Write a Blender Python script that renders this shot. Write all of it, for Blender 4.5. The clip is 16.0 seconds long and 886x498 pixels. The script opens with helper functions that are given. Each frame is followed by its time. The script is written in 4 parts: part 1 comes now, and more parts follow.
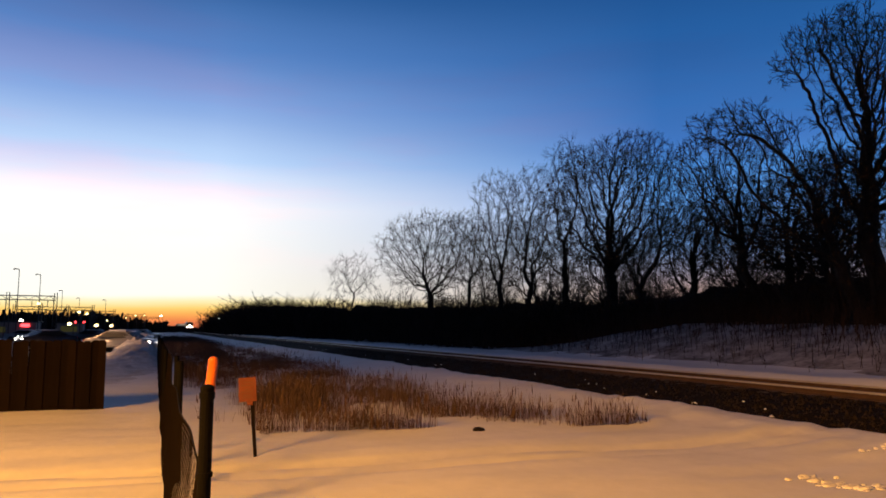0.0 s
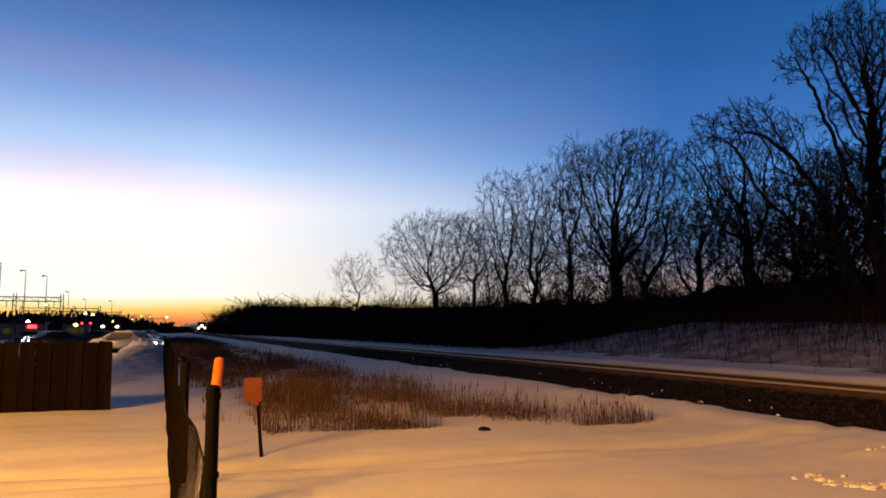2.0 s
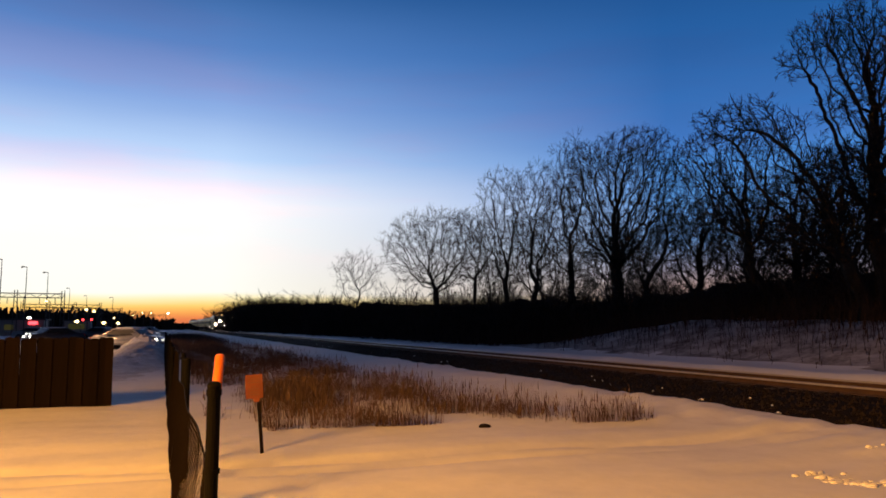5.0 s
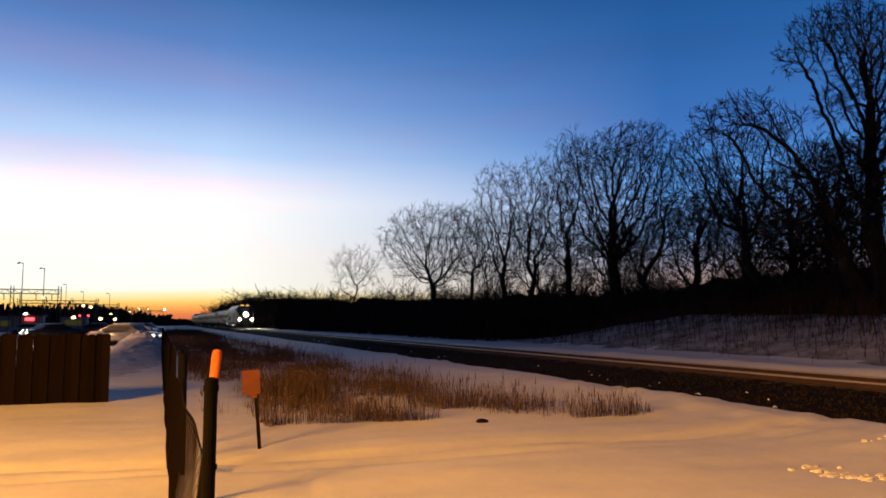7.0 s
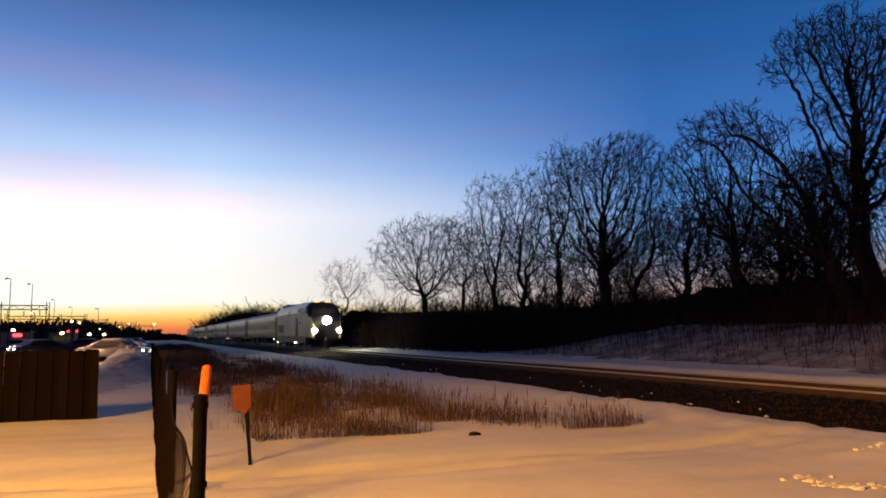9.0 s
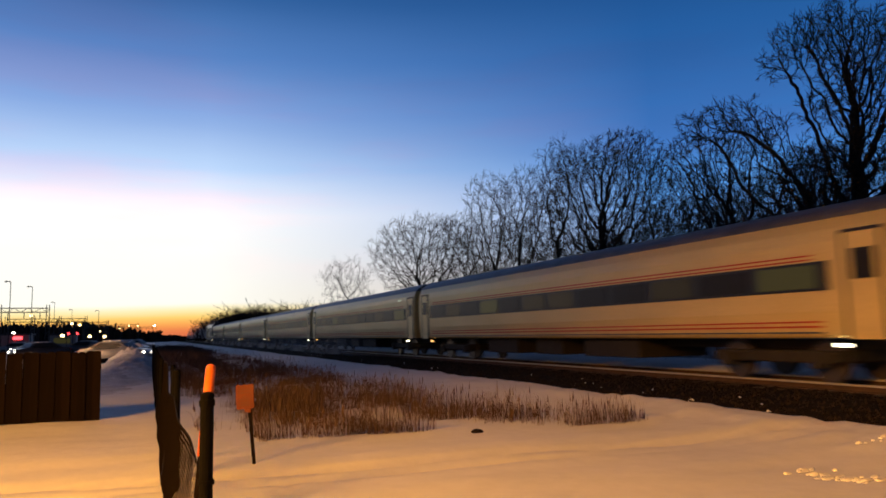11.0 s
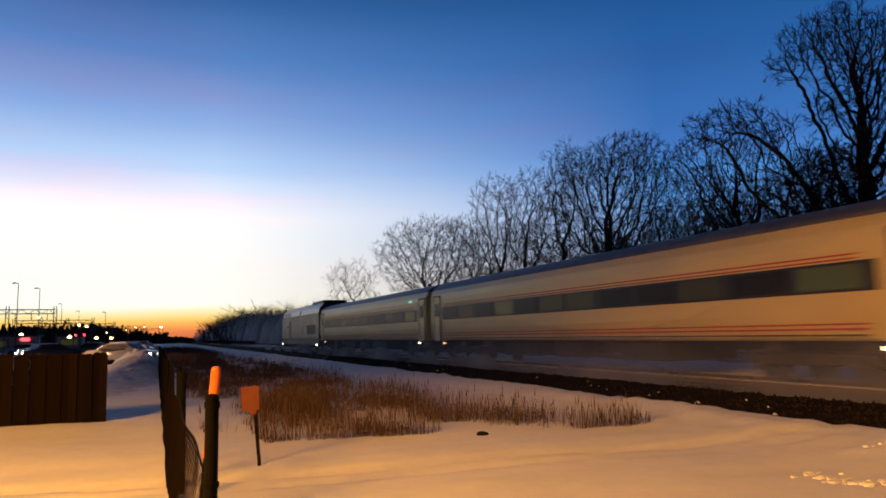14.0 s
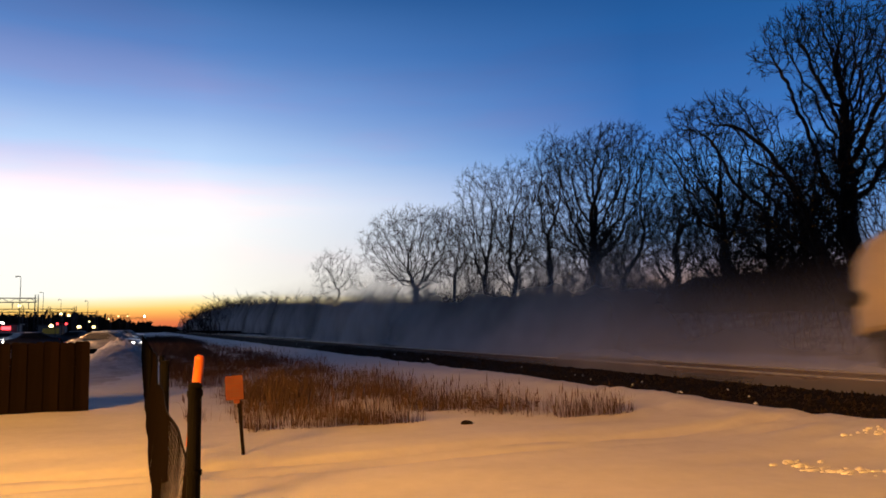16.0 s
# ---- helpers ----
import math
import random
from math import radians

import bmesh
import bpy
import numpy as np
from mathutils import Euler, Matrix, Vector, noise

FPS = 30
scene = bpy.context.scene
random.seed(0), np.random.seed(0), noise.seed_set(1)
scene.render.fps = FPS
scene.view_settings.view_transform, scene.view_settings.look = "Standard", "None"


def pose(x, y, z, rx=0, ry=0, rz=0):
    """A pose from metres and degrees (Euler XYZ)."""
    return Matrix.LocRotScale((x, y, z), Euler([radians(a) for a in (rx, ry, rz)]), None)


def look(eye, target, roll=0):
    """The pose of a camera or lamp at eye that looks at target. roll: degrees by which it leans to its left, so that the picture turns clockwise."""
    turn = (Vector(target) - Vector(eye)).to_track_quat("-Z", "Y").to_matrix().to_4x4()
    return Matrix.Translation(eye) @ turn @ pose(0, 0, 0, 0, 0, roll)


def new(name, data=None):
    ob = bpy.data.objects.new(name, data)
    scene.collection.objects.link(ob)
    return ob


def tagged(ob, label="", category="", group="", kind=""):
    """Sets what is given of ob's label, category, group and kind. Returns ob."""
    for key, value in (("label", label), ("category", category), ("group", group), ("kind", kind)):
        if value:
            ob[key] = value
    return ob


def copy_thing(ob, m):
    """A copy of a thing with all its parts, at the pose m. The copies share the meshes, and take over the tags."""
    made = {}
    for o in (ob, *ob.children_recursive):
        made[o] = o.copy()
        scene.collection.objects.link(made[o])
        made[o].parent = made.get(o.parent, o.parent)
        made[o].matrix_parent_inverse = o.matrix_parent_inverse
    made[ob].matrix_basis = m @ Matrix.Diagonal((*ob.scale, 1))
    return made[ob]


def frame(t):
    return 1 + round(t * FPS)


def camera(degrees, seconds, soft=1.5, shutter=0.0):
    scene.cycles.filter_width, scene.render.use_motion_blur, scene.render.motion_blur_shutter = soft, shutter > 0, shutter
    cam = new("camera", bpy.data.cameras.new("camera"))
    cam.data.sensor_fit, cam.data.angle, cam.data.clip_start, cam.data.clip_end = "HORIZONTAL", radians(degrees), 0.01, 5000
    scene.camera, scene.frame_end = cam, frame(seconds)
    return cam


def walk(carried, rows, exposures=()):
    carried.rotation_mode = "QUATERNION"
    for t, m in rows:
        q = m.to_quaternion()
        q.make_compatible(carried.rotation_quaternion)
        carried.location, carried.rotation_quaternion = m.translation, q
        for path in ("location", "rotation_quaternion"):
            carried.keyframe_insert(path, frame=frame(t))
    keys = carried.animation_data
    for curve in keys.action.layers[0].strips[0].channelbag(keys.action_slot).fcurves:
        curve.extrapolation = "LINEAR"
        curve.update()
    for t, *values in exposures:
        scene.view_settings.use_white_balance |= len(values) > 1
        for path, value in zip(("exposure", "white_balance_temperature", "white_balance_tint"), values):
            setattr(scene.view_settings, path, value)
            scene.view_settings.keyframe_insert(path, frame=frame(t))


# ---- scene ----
# ---- camera and its walk ----
cam = camera(63.3, 16.0, 1.7, 0.3)
EYE = (0.0, 0.0, 1.287)
# seconds, sway of the hand in metres, bearing, tilt and roll in degrees
HELD = (
    (0, 0.000, 0.000, 0.000, 21.687, 6.293, -0.035),
    (0.5, 0.000, 0.000, 0.000, 21.564, 6.152, -0.027),
    (1, 0.000, 0.000, 0.000, 21.415, 6.040, -0.298),
    (1.5, 0.000, 0.000, 0.000, 21.328, 6.134, -0.246),
    (2, 0.000, 0.000, 0.000, 21.301, 6.274, -0.246),
    (2.5, 0.000, 0.000, 0.000, 21.322, 6.304, -0.221),
    (3, 0.000, 0.000, 0.000, 21.321, 6.290, -0.159),
    (3.5, 0.000, 0.000, 0.000, 21.273, 6.300, -0.154),
    (4, 0.000, 0.000, 0.000, 21.272, 6.304, -0.143),
    (6.5, -0.002, -0.005, -0.001, 21.276, 5.552, -0.241),
    (7, 0.002, 0.003, 0.000, 21.462, 5.669, -0.264),
    (7.5, -0.000, 0.007, -0.002, 21.530, 5.797, -0.116),
    (8, -0.005, 0.006, 0.003, 21.594, 6.110, -0.532),
    (8.5, -0.003, 0.003, 0.003, 21.629, 6.397, -0.975),
    (9, 0.006, 0.005, 0.008, 22.199, 6.616, -0.809),
    (11.5, -0.027, 0.006, -0.008, 22.004, 6.498, -1.605),
    (12, -0.029, 0.007, -0.005, 21.480, 6.499, -1.671),
    (12.5, -0.028, 0.002, -0.005, 21.467, 6.658, -1.865),
    (13, -0.027, 0.004, -0.005, 21.420, 6.629, -2.400),
    (13.5, -0.023, 0.006, 0.001, 21.503, 6.695, -2.272),
    (14, -0.016, 0.001, -0.003, 21.787, 6.692, -1.279),
    (14.5, -0.013, -0.005, -0.001, 22.032, 6.505, -0.796),
    (15, -0.008, -0.002, -0.005, 22.434, 6.054, -1.023),
    (15.5, -0.007, -0.003, -0.005, 22.701, 5.866, -0.943),
    (16, -0.010, -0.001, -0.008, 22.919, 5.869, -1.124),
)


def held(dx, dy, dz, bearing, tilt, roll):
    eye = Vector(EYE) + Vector((dx, dy, dz))
    b, k = radians(bearing), radians(tilt)
    return look(eye, eye + Vector((math.sin(b) * math.cos(k), math.cos(b) * math.cos(k), math.sin(k))), roll)


walk(cam, [(t, held(*row)) for t, *row in HELD])


# ---- world, lamp, exposure ----
def lin(r, g, b):
    return tuple((c / 255 / 12.92 if c < 10 else ((c / 255 + 0.055) / 1.055) ** 2.4) for c in (r, g, b)) + (1,)


def make_world():
    w = bpy.data.worlds.new("dusk_sky")
    scene.world = w
    w.use_nodes = True
    nt = w.node_tree
    nt.nodes.clear()
    N, L = nt.nodes.new, nt.links.new
    tc = N("ShaderNodeTexCoord")
    sep = N("ShaderNodeSeparateXYZ")
    L(tc.outputs["Generated"], sep.inputs[0])
    # soft cloud streaks shift the height a little
    mp = N("ShaderNodeMapping")
    mp.inputs["Scale"].default_value = (1.2, 1.2, 9)
    mp.inputs["Rotation"].default_value = (0, 0.12, 0)
    L(tc.outputs["Generated"], mp.inputs[0])
    nz = N("ShaderNodeTexNoise")
    nz.inputs["Scale"].default_value = 1.6
    nz.inputs["Detail"].default_value = 4
    L(mp.outputs[0], nz.inputs["Vector"])
    sub = N("ShaderNodeMath")
    sub.operation = "MULTIPLY_ADD"
    sub.inputs[1].default_value = 0.026
    L(nz.outputs["Fac"], sub.inputs[0])
    add = N("ShaderNodeMath")
    add.operation = "ADD"
    sub.inputs[2].default_value = -0.013
    L(sep.outputs["Z"], add.inputs[0])
    L(sub.outputs[0], add.inputs[1])

    def ramp(stops):
        r = N("ShaderNodeValToRGB")
        r.color_ramp.interpolation = "LINEAR"
        els = r.color_ramp.elements
        while len(els) > 1:
            els.remove(els[0])
        for i, (deg, col) in enumerate(stops):
            p = math.sin(radians(deg))
            e = els[0] if i == 0 else els.new(p)
            e.position = p
            e.color = col
        L(add.outputs[0], r.inputs[0])
        return r

    warm = ramp([(0, lin(200, 92, 66)), (0.4, lin(230, 124, 76)), (0.8, lin(250, 165, 84)), (1.3, lin(255, 208, 110)), (1.9, lin(255, 238, 180)), (2.5, lin(255, 253, 242)), (9.2, lin(255, 255, 255)),
                 (10.6, lin(236, 243, 255)), (12.6, lin(188, 215, 250)), (17, lin(132, 166, 222)), (21, lin(86, 130, 194)), (25.5, lin(50, 96, 156)), (33, lin(24, 52, 96)), (45, lin(10, 24, 50)), (90, lin(4, 10, 24))])
    cool = ramp([(0, lin(148, 104, 90)), (3, lin(164, 140, 136)), (6, lin(112, 146, 194)), (9.5, lin(90, 148, 216)), (14, lin(58, 118, 192)), (20, lin(40, 98, 166)),
                 (27, lin(28, 76, 136)), (33, lin(15, 42, 84)), (45, lin(8, 22, 46)), (90, lin(4, 10, 24))])
    # how far round from the glow
    flat = N("ShaderNodeVectorMath")
    flat.operation = "MULTIPLY"
    flat.inputs[1].default_value = (1, 1, 0)
    L(tc.outputs["Generated"], flat.inputs[0])
    nrm = N("ShaderNodeVectorMath")
    nrm.operation = "NORMALIZE"
    L(flat.outputs[0], nrm.inputs[0])
    dot = N("ShaderNodeVectorMath")
    dot.operation = "DOT_PRODUCT"
    dot.inputs[1].default_value = (math.sin(radians(GLOW)), math.cos(radians(GLOW)), 0)
    L(nrm.outputs[0], dot.inputs[0])
    ac = N("ShaderNodeMath")
    ac.operation = "ARCCOSINE"
    L(dot.outputs["Value"], ac.inputs[0])

    def turn_range(a, b, v0, v1):
        mr = N("ShaderNodeMapRange")
        for key, value in (("From Min", radians(a)), ("From Max", radians(b)), ("To Min", v0), ("To Max", v1)):
            mr.inputs[key].default_value = value
        L(ac.outputs[0], mr.inputs["Value"])
        return mr.outputs[0]

    mix = N("ShaderNodeMix")
    mix.data_type = "RGBA"
    L(turn_range(10, 45, 1, 0), mix.inputs["Factor"])
    L(cool.outputs[0], mix.inputs["A"])
    L(warm.outputs[0], mix.inputs["B"])
    # thin rosy cloud veils in long slanting bands
    mv = N("ShaderNodeMapping")
    mv.inputs["Scale"].default_value = (0.9, 0.9, 5.0)
    mv.inputs["Rotation"].default_value = (0.10, 0.28, 0.0)
    L(tc.outputs["Generated"], mv.inputs[0])
    veil = N("ShaderNodeTexNoise")
    veil.inputs["Scale"].default_value = 2.3
    veil.inputs["Detail"].default_value = 5
    veil.inputs["Roughness"].default_value = 0.55
    L(mv.outputs[0], veil.inputs["Vector"])
    vr = N("ShaderNodeMapRange")
    vr.interpolation_type = "SMOOTHSTEP"
    for key, value in (("From Min", 0.40), ("From Max", 0.64), ("To Min", 0.0), ("To Max", 0.65)):
        vr.inputs[key].default_value = value
    L(veil.outputs["Fac"], vr.inputs["Value"])
    low = N("ShaderNodeMapRange")
    low.interpolation_type = "SMOOTHSTEP"
    for key, value in (("From Min", 0.05), ("From Max", 0.16)):
        low.inputs[key].default_value = value
    L(sep.outputs["Z"], low.inputs["Value"])
    vf = N("ShaderNodeMath")
    vf.operation = "MULTIPLY"
    L(vr.outputs[0], vf.inputs[0])
    L(low.outputs[0], vf.inputs[1])
    rosy = N("ShaderNodeMix")
    rosy.data_type = "RGBA"
    rosy.blend_type = "MULTIPLY"
    rosy.inputs["B"].default_value = (1.28, 0.90, 0.90, 1)
    L(vf.outputs[0], rosy.inputs["Factor"])
    L(mix.outputs["Result"], rosy.inputs["A"])
    # the side away from the set sun is already night
    night = N("ShaderNodeMix")
    night.data_type = "RGBA"
    side = N("ShaderNodeVectorMath")
    side.operation = "DOT_PRODUCT"
    side.inputs[1].default_value = (math.sin(radians(20)), math.cos(radians(20)), 0)
    L(nrm.outputs[0], side.inputs[0])
    dusk = N("ShaderNodeMapRange")
    for key, value in (("From Min", math.cos(radians(42))), ("From Max", math.cos(radians(86)))):
        dusk.inputs[key].default_value = value
    L(side.outputs["Value"], dusk.inputs["Value"])
    L(dusk.outputs[0], night.inputs["Factor"])
    L(rosy.outputs["Result"], night.inputs["A"])
    night.inputs["B"].default_value = (0.017, 0.029, 0.064, 1)
    bg = N("ShaderNodeBackground")
    bg.inputs["Strength"].default_value = SKY
    L(night.outputs["Result"], bg.inputs[0])
    L(bg.outputs[0], N("ShaderNodeOutputWorld").inputs[0])


GLOW = -6.0
SKY = 1.05
make_world()
LAMP_AT = (-11.0, -0.5, 6.8)
lamp = new("sodium_lamp_light", bpy.data.lights.new("sodium_lamp_light", "SPOT"))
lamp.data.energy = 23500
lamp.data.color = (1.0, 0.415, 0.055)
lamp.data.shadow_soft_size = 2.2
lamp.data.spot_size, lamp.data.spot_blend = radians(162), 0.26
lamp.matrix_basis = Matrix.Translation(LAMP_AT) @ pose(0, 0, 0, -1, -6.5, 0)   # a hooded head, tipped towards the track

# added lamp out of view, brightens the ploughed snow and the parked cars
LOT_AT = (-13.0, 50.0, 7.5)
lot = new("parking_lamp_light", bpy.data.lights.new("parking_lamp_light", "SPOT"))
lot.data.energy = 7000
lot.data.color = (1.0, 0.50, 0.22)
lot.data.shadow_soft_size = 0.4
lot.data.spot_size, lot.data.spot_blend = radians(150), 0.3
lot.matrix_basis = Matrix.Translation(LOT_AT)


# ---- materials ----
def material(name, col, col2=None, rough=0.8, metal=0.0, scale=6.0, bump=0.3, fine=60.0, spread=0.0, emit=0.0, emit_col=None, stretch=(1, 1, 1), dist=0.02, spec=0.5):
    m = bpy.data.materials.new(name)
    m.use_nodes = True
    nt = m.node_tree
    N, L = nt.nodes.new, nt.links.new
    b = nt.nodes["Principled BSDF"]
    b.inputs["Roughness"].default_value = rough
    b.inputs["Metallic"].default_value = metal
    b.inputs["Specular IOR Level"].default_value = spec
    col2 = col2 or tuple(c * 0.72 for c in col)
    tc = N("ShaderNodeTexCoord")
    mp = N("ShaderNodeMapping")
    mp.inputs["Scale"].default_value = stretch
    L(tc.outputs["Object"], mp.inputs[0])
    n1, n2 = N("ShaderNodeTexNoise"), N("ShaderNodeTexNoise")
    n1.inputs["Scale"].default_value, n2.inputs["Scale"].default_value = scale, fine
    n1.inputs["Detail"].default_value = 5
    n2.inputs["Detail"].default_value = 3
    L(mp.outputs[0], n1.inputs["Vector"])
    L(mp.outputs[0], n2.inputs["Vector"])
    av = N("ShaderNodeMath")
    av.operation = "MULTIPLY_ADD"
    av.inputs[1].default_value = 0.35
    L(n2.outputs["Fac"], av.inputs[0])
    hv = N("ShaderNodeMath")
    hv.operation = "MULTIPLY"
    hv.inputs[1].default_value = 0.65
    L(n1.outputs["Fac"], hv.inputs[0])
    L(hv.outputs[0], av.inputs[2])
    fac = av.outputs[0]
    if spread:
        oi = N("ShaderNodeObjectInfo")
        geo = N("ShaderNodeNewGeometry")
        s1 = N("ShaderNodeMath")
        s1.operation = "ADD"
        L(oi.outputs["Random"], s1.inputs[0])
        L(geo.outputs["Random Per Island"], s1.inputs[1])
        s2 = N("ShaderNodeMath")
        s2.operation = "MULTIPLY_ADD"
        s2.inputs[1].default_value = spread
        L(s1.outputs[0], s2.inputs[0])
        s3 = N("ShaderNodeMath")
        s3.operation = "SUBTRACT"
        s3.inputs[1].default_value = spread
        L(fac, s3.inputs[0])
        L(s3.outputs[0], s2.inputs[2])
        fac = s2.outputs[0]
    r = N("ShaderNodeValToRGB")
    r.color_ramp.elements[0].position, r.color_ramp.elements[1].position = 0.32, 0.68
    r.color_ramp.elements[0].color, r.color_ramp.elements[1].color = (*col2, 1), (*col, 1)
    L(fac, r.inputs[0])
    L(r.outputs[0], b.inputs["Base Color"])
    if bump:
        bp = N("ShaderNodeBump")
        bp.inputs["Strength"].default_value = bump
        bp.inputs["Distance"].default_value = dist
        L(av.outputs[0], bp.inputs["Height"])
        L(bp.outputs[0], b.inputs["Normal"])
    if emit:
        b.inputs["Emission Color"].default_value = (*(emit_col or col), 1)
        b.inputs["Emission Strength"].default_value = emit
    return m


def glow(name, col, strength):
    return material(name, col, col, rough=0.4, bump=0, emit=strength, emit_col=col)


SNOW = material("snow", (0.86, 0.87, 0.90), (0.74, 0.76, 0.80), rough=0.75, scale=0.8, fine=5.0, bump=0.22, dist=0.08, spec=0.25)
BANK_SNOW = material("dirty_snow", (0.80, 0.81, 0.84), (0.48, 0.46, 0.46), rough=0.8, scale=1.6, fine=7.0, bump=0.9, dist=0.16, spec=0.2)
# darker copy of the snow for the bank: brush litter and shade in one colour
BRUSHY_SHADED = material("brushy_shaded_snow", (0.62, 0.61, 0.63), (0.10, 0.085, 0.08), rough=0.9, scale=1.1, fine=6.0, bump=0.6, dist=0.1, spec=0.1)
BALLAST = material("ballast_gravel", (0.018, 0.013, 0.011), (0.008, 0.0065, 0.006), rough=0.95, scale=7, fine=38, bump=1.0, dist=0.05, spec=0.1)
STONE = material("ballast_stone", (0.03, 0.023, 0.02), (0.010, 0.008, 0.0075), rough=0.95, spread=0.5, bump=0.2, spec=0.1)
RAIL = material("rail_steel", (0.72, 0.70, 0.68), (0.55, 0.52, 0.50), rough=0.3, metal=0.35, scale=3, bump=0.05, spec=0.5)
RUST = material("rail_rust", (0.10, 0.055, 0.035), (0.05, 0.03, 0.02), rough=0.9, scale=5)
TIE = material("tie_timber", (0.06, 0.045, 0.035), (0.025, 0.02, 0.017), rough=0.95, scale=3, stretch=(1, 8, 8), spread=0.3)
BARK = material("bark", (0.055, 0.044, 0.036), (0.025, 0.02, 0.017), rough=0.95, scale=4, stretch=(1, 1, 0.3), bump=0.6, spec=0.1)
TWIG = material("twig_bark", (0.06, 0.045, 0.038), (0.035, 0.026, 0.022), rough=0.95, bump=0, spec=0.1)
BRUSH = material("brush_stems", (0.06, 0.042, 0.034), (0.03, 0.022, 0.018), rough=0.95, bump=0, spread=0.4, spec=0.1)
THICKET_SHADE = material("thicket_shade", (0.045, 0.034, 0.026), (0.02, 0.016, 0.013), rough=1.0, scale=2, fine=12, bump=0.8, dist=0.1, spec=0.05)
REED = material("dry_reed", (0.14, 0.092, 0.068), (0.058, 0.038, 0.035), rough=0.9, bump=0, spread=0.55, spec=0.1)
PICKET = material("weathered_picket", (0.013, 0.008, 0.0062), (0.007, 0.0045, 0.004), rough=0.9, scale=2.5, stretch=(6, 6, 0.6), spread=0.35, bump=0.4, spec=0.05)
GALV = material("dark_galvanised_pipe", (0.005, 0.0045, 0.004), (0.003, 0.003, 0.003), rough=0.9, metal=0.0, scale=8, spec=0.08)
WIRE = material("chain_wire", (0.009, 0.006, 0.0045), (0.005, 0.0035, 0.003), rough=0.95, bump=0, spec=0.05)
ORANGE = material("marker_orange", (0.85, 0.20, 0.015), (0.72, 0.15, 0.012), rough=0.45, scale=10, bump=0.05)
SIGN_O = material("faded_orange_sign", (0.20, 0.045, 0.010), (0.12, 0.026, 0.008), rough=0.6, scale=9, fine=50, bump=0.05)
SIGN_K = material("sign_dark_print", (0.16, 0.06, 0.03), (0.10, 0.04, 0.02), rough=0.7)
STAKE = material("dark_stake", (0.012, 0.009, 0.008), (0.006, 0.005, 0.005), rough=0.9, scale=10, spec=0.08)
STEEL = material("substation_steel", (0.10, 0.09, 0.085), (0.05, 0.045, 0.04), rough=0.7, metal=0.3, bump=0)
# aluminium with the sodium lamp's gold mixed into its base colour
ALU = material("coach_aluminium_lamp_gold", (0.80, 0.64, 0.28), (0.66, 0.52, 0.22), rough=0.42, metal=0.12, scale=1.2, fine=20, stretch=(1, 0.25, 1), bump=0.04)
COACH_ROOF = material("coach_roof", (0.24, 0.23, 0.23), (0.14, 0.13, 0.13), rough=0.5, metal=0.4, scale=1.5, bump=0.05)
RED = material("stripe_red", (0.55, 0.055, 0.02), (0.45, 0.04, 0.018), rough=0.5, bump=0)
BLUE = material("stripe_blue", (0.03, 0.05, 0.14), (0.02, 0.035, 0.10), rough=0.5, bump=0)
# silver-grey and dirt, the lamplight's gold tinted in here too
LOCO = material("loco_grey_lamp_gold", (0.80, 0.65, 0.34), (0.40, 0.30, 0.20), rough=0.45, metal=0.05, scale=0.9, fine=9, bump=0.04)
LOCO_TOP = material("loco_blue_upper", (0.030, 0.045, 0.085), (0.02, 0.03, 0.06), rough=0.32, metal=0.0, scale=1.2, bump=0.03)
LOCO_DARK = material("loco_dark_paint_and_shade", (0.016, 0.017, 0.022), (0.01, 0.011, 0.014), rough=0.5, scale=2, bump=0.03)
GLASS = material("dark_window_glass", (0.02, 0.022, 0.025), (0.012, 0.013, 0.015), rough=0.4, bump=0, spec=0.2)
LIT_A = material("lit_window_glass", (0.03, 0.03, 0.02), rough=0.4, bump=0, spec=0.2, emit=0.04, emit_col=(0.75, 0.66, 0.20))
LIT_B = material("dim_window_glass", (0.02, 0.02, 0.018), rough=0.4, bump=0, spec=0.2, emit=0.018, emit_col=(0.8, 0.55, 0.2))
UNDER = material("underframe_black", (0.035, 0.03, 0.027), (0.018, 0.015, 0.014), rough=0.85, scale=4)
WHEEL = material("wheel_steel", (0.16, 0.13, 0.11), (0.08, 0.06, 0.05), rough=0.5, metal=0.7)
RUBBER = material("black_rubber", (0.02, 0.02, 0.02), rough=0.9)
HEADLIGHT = glow("headlight_glass", (1.0, 0.84, 0.52), 320)
DITCH = glow("ditch_light_glass", (1.0, 0.84, 0.55), 130)
STEPLIGHT = glow("step_light_glass", (1.0, 0.86, 0.55), 7)
AMBER = glow("amber_light", (1.0, 0.50, 0.14), 2.2)
GREENSIGN = glow("green_sign_light", (0.25, 0.85, 0.62), 0.9)
PALESIGN = glow("pale_sign_light", (0.75, 0.75, 0.5), 0.5)
LAMPGLOW = glow("sodium_globe", (1.0, 0.72, 0.30), 7)
WHITEGLOW = glow("white_globe", (1.0, 0.93, 0.78), 9)
REDGLOW = glow("red_neon", (1.0, 0.05, 0.06), 5)
CONCRETE = material("pale_wall", (0.34, 0.31, 0.28), (0.25, 0.22, 0.20), rough=0.85, scale=1.0)


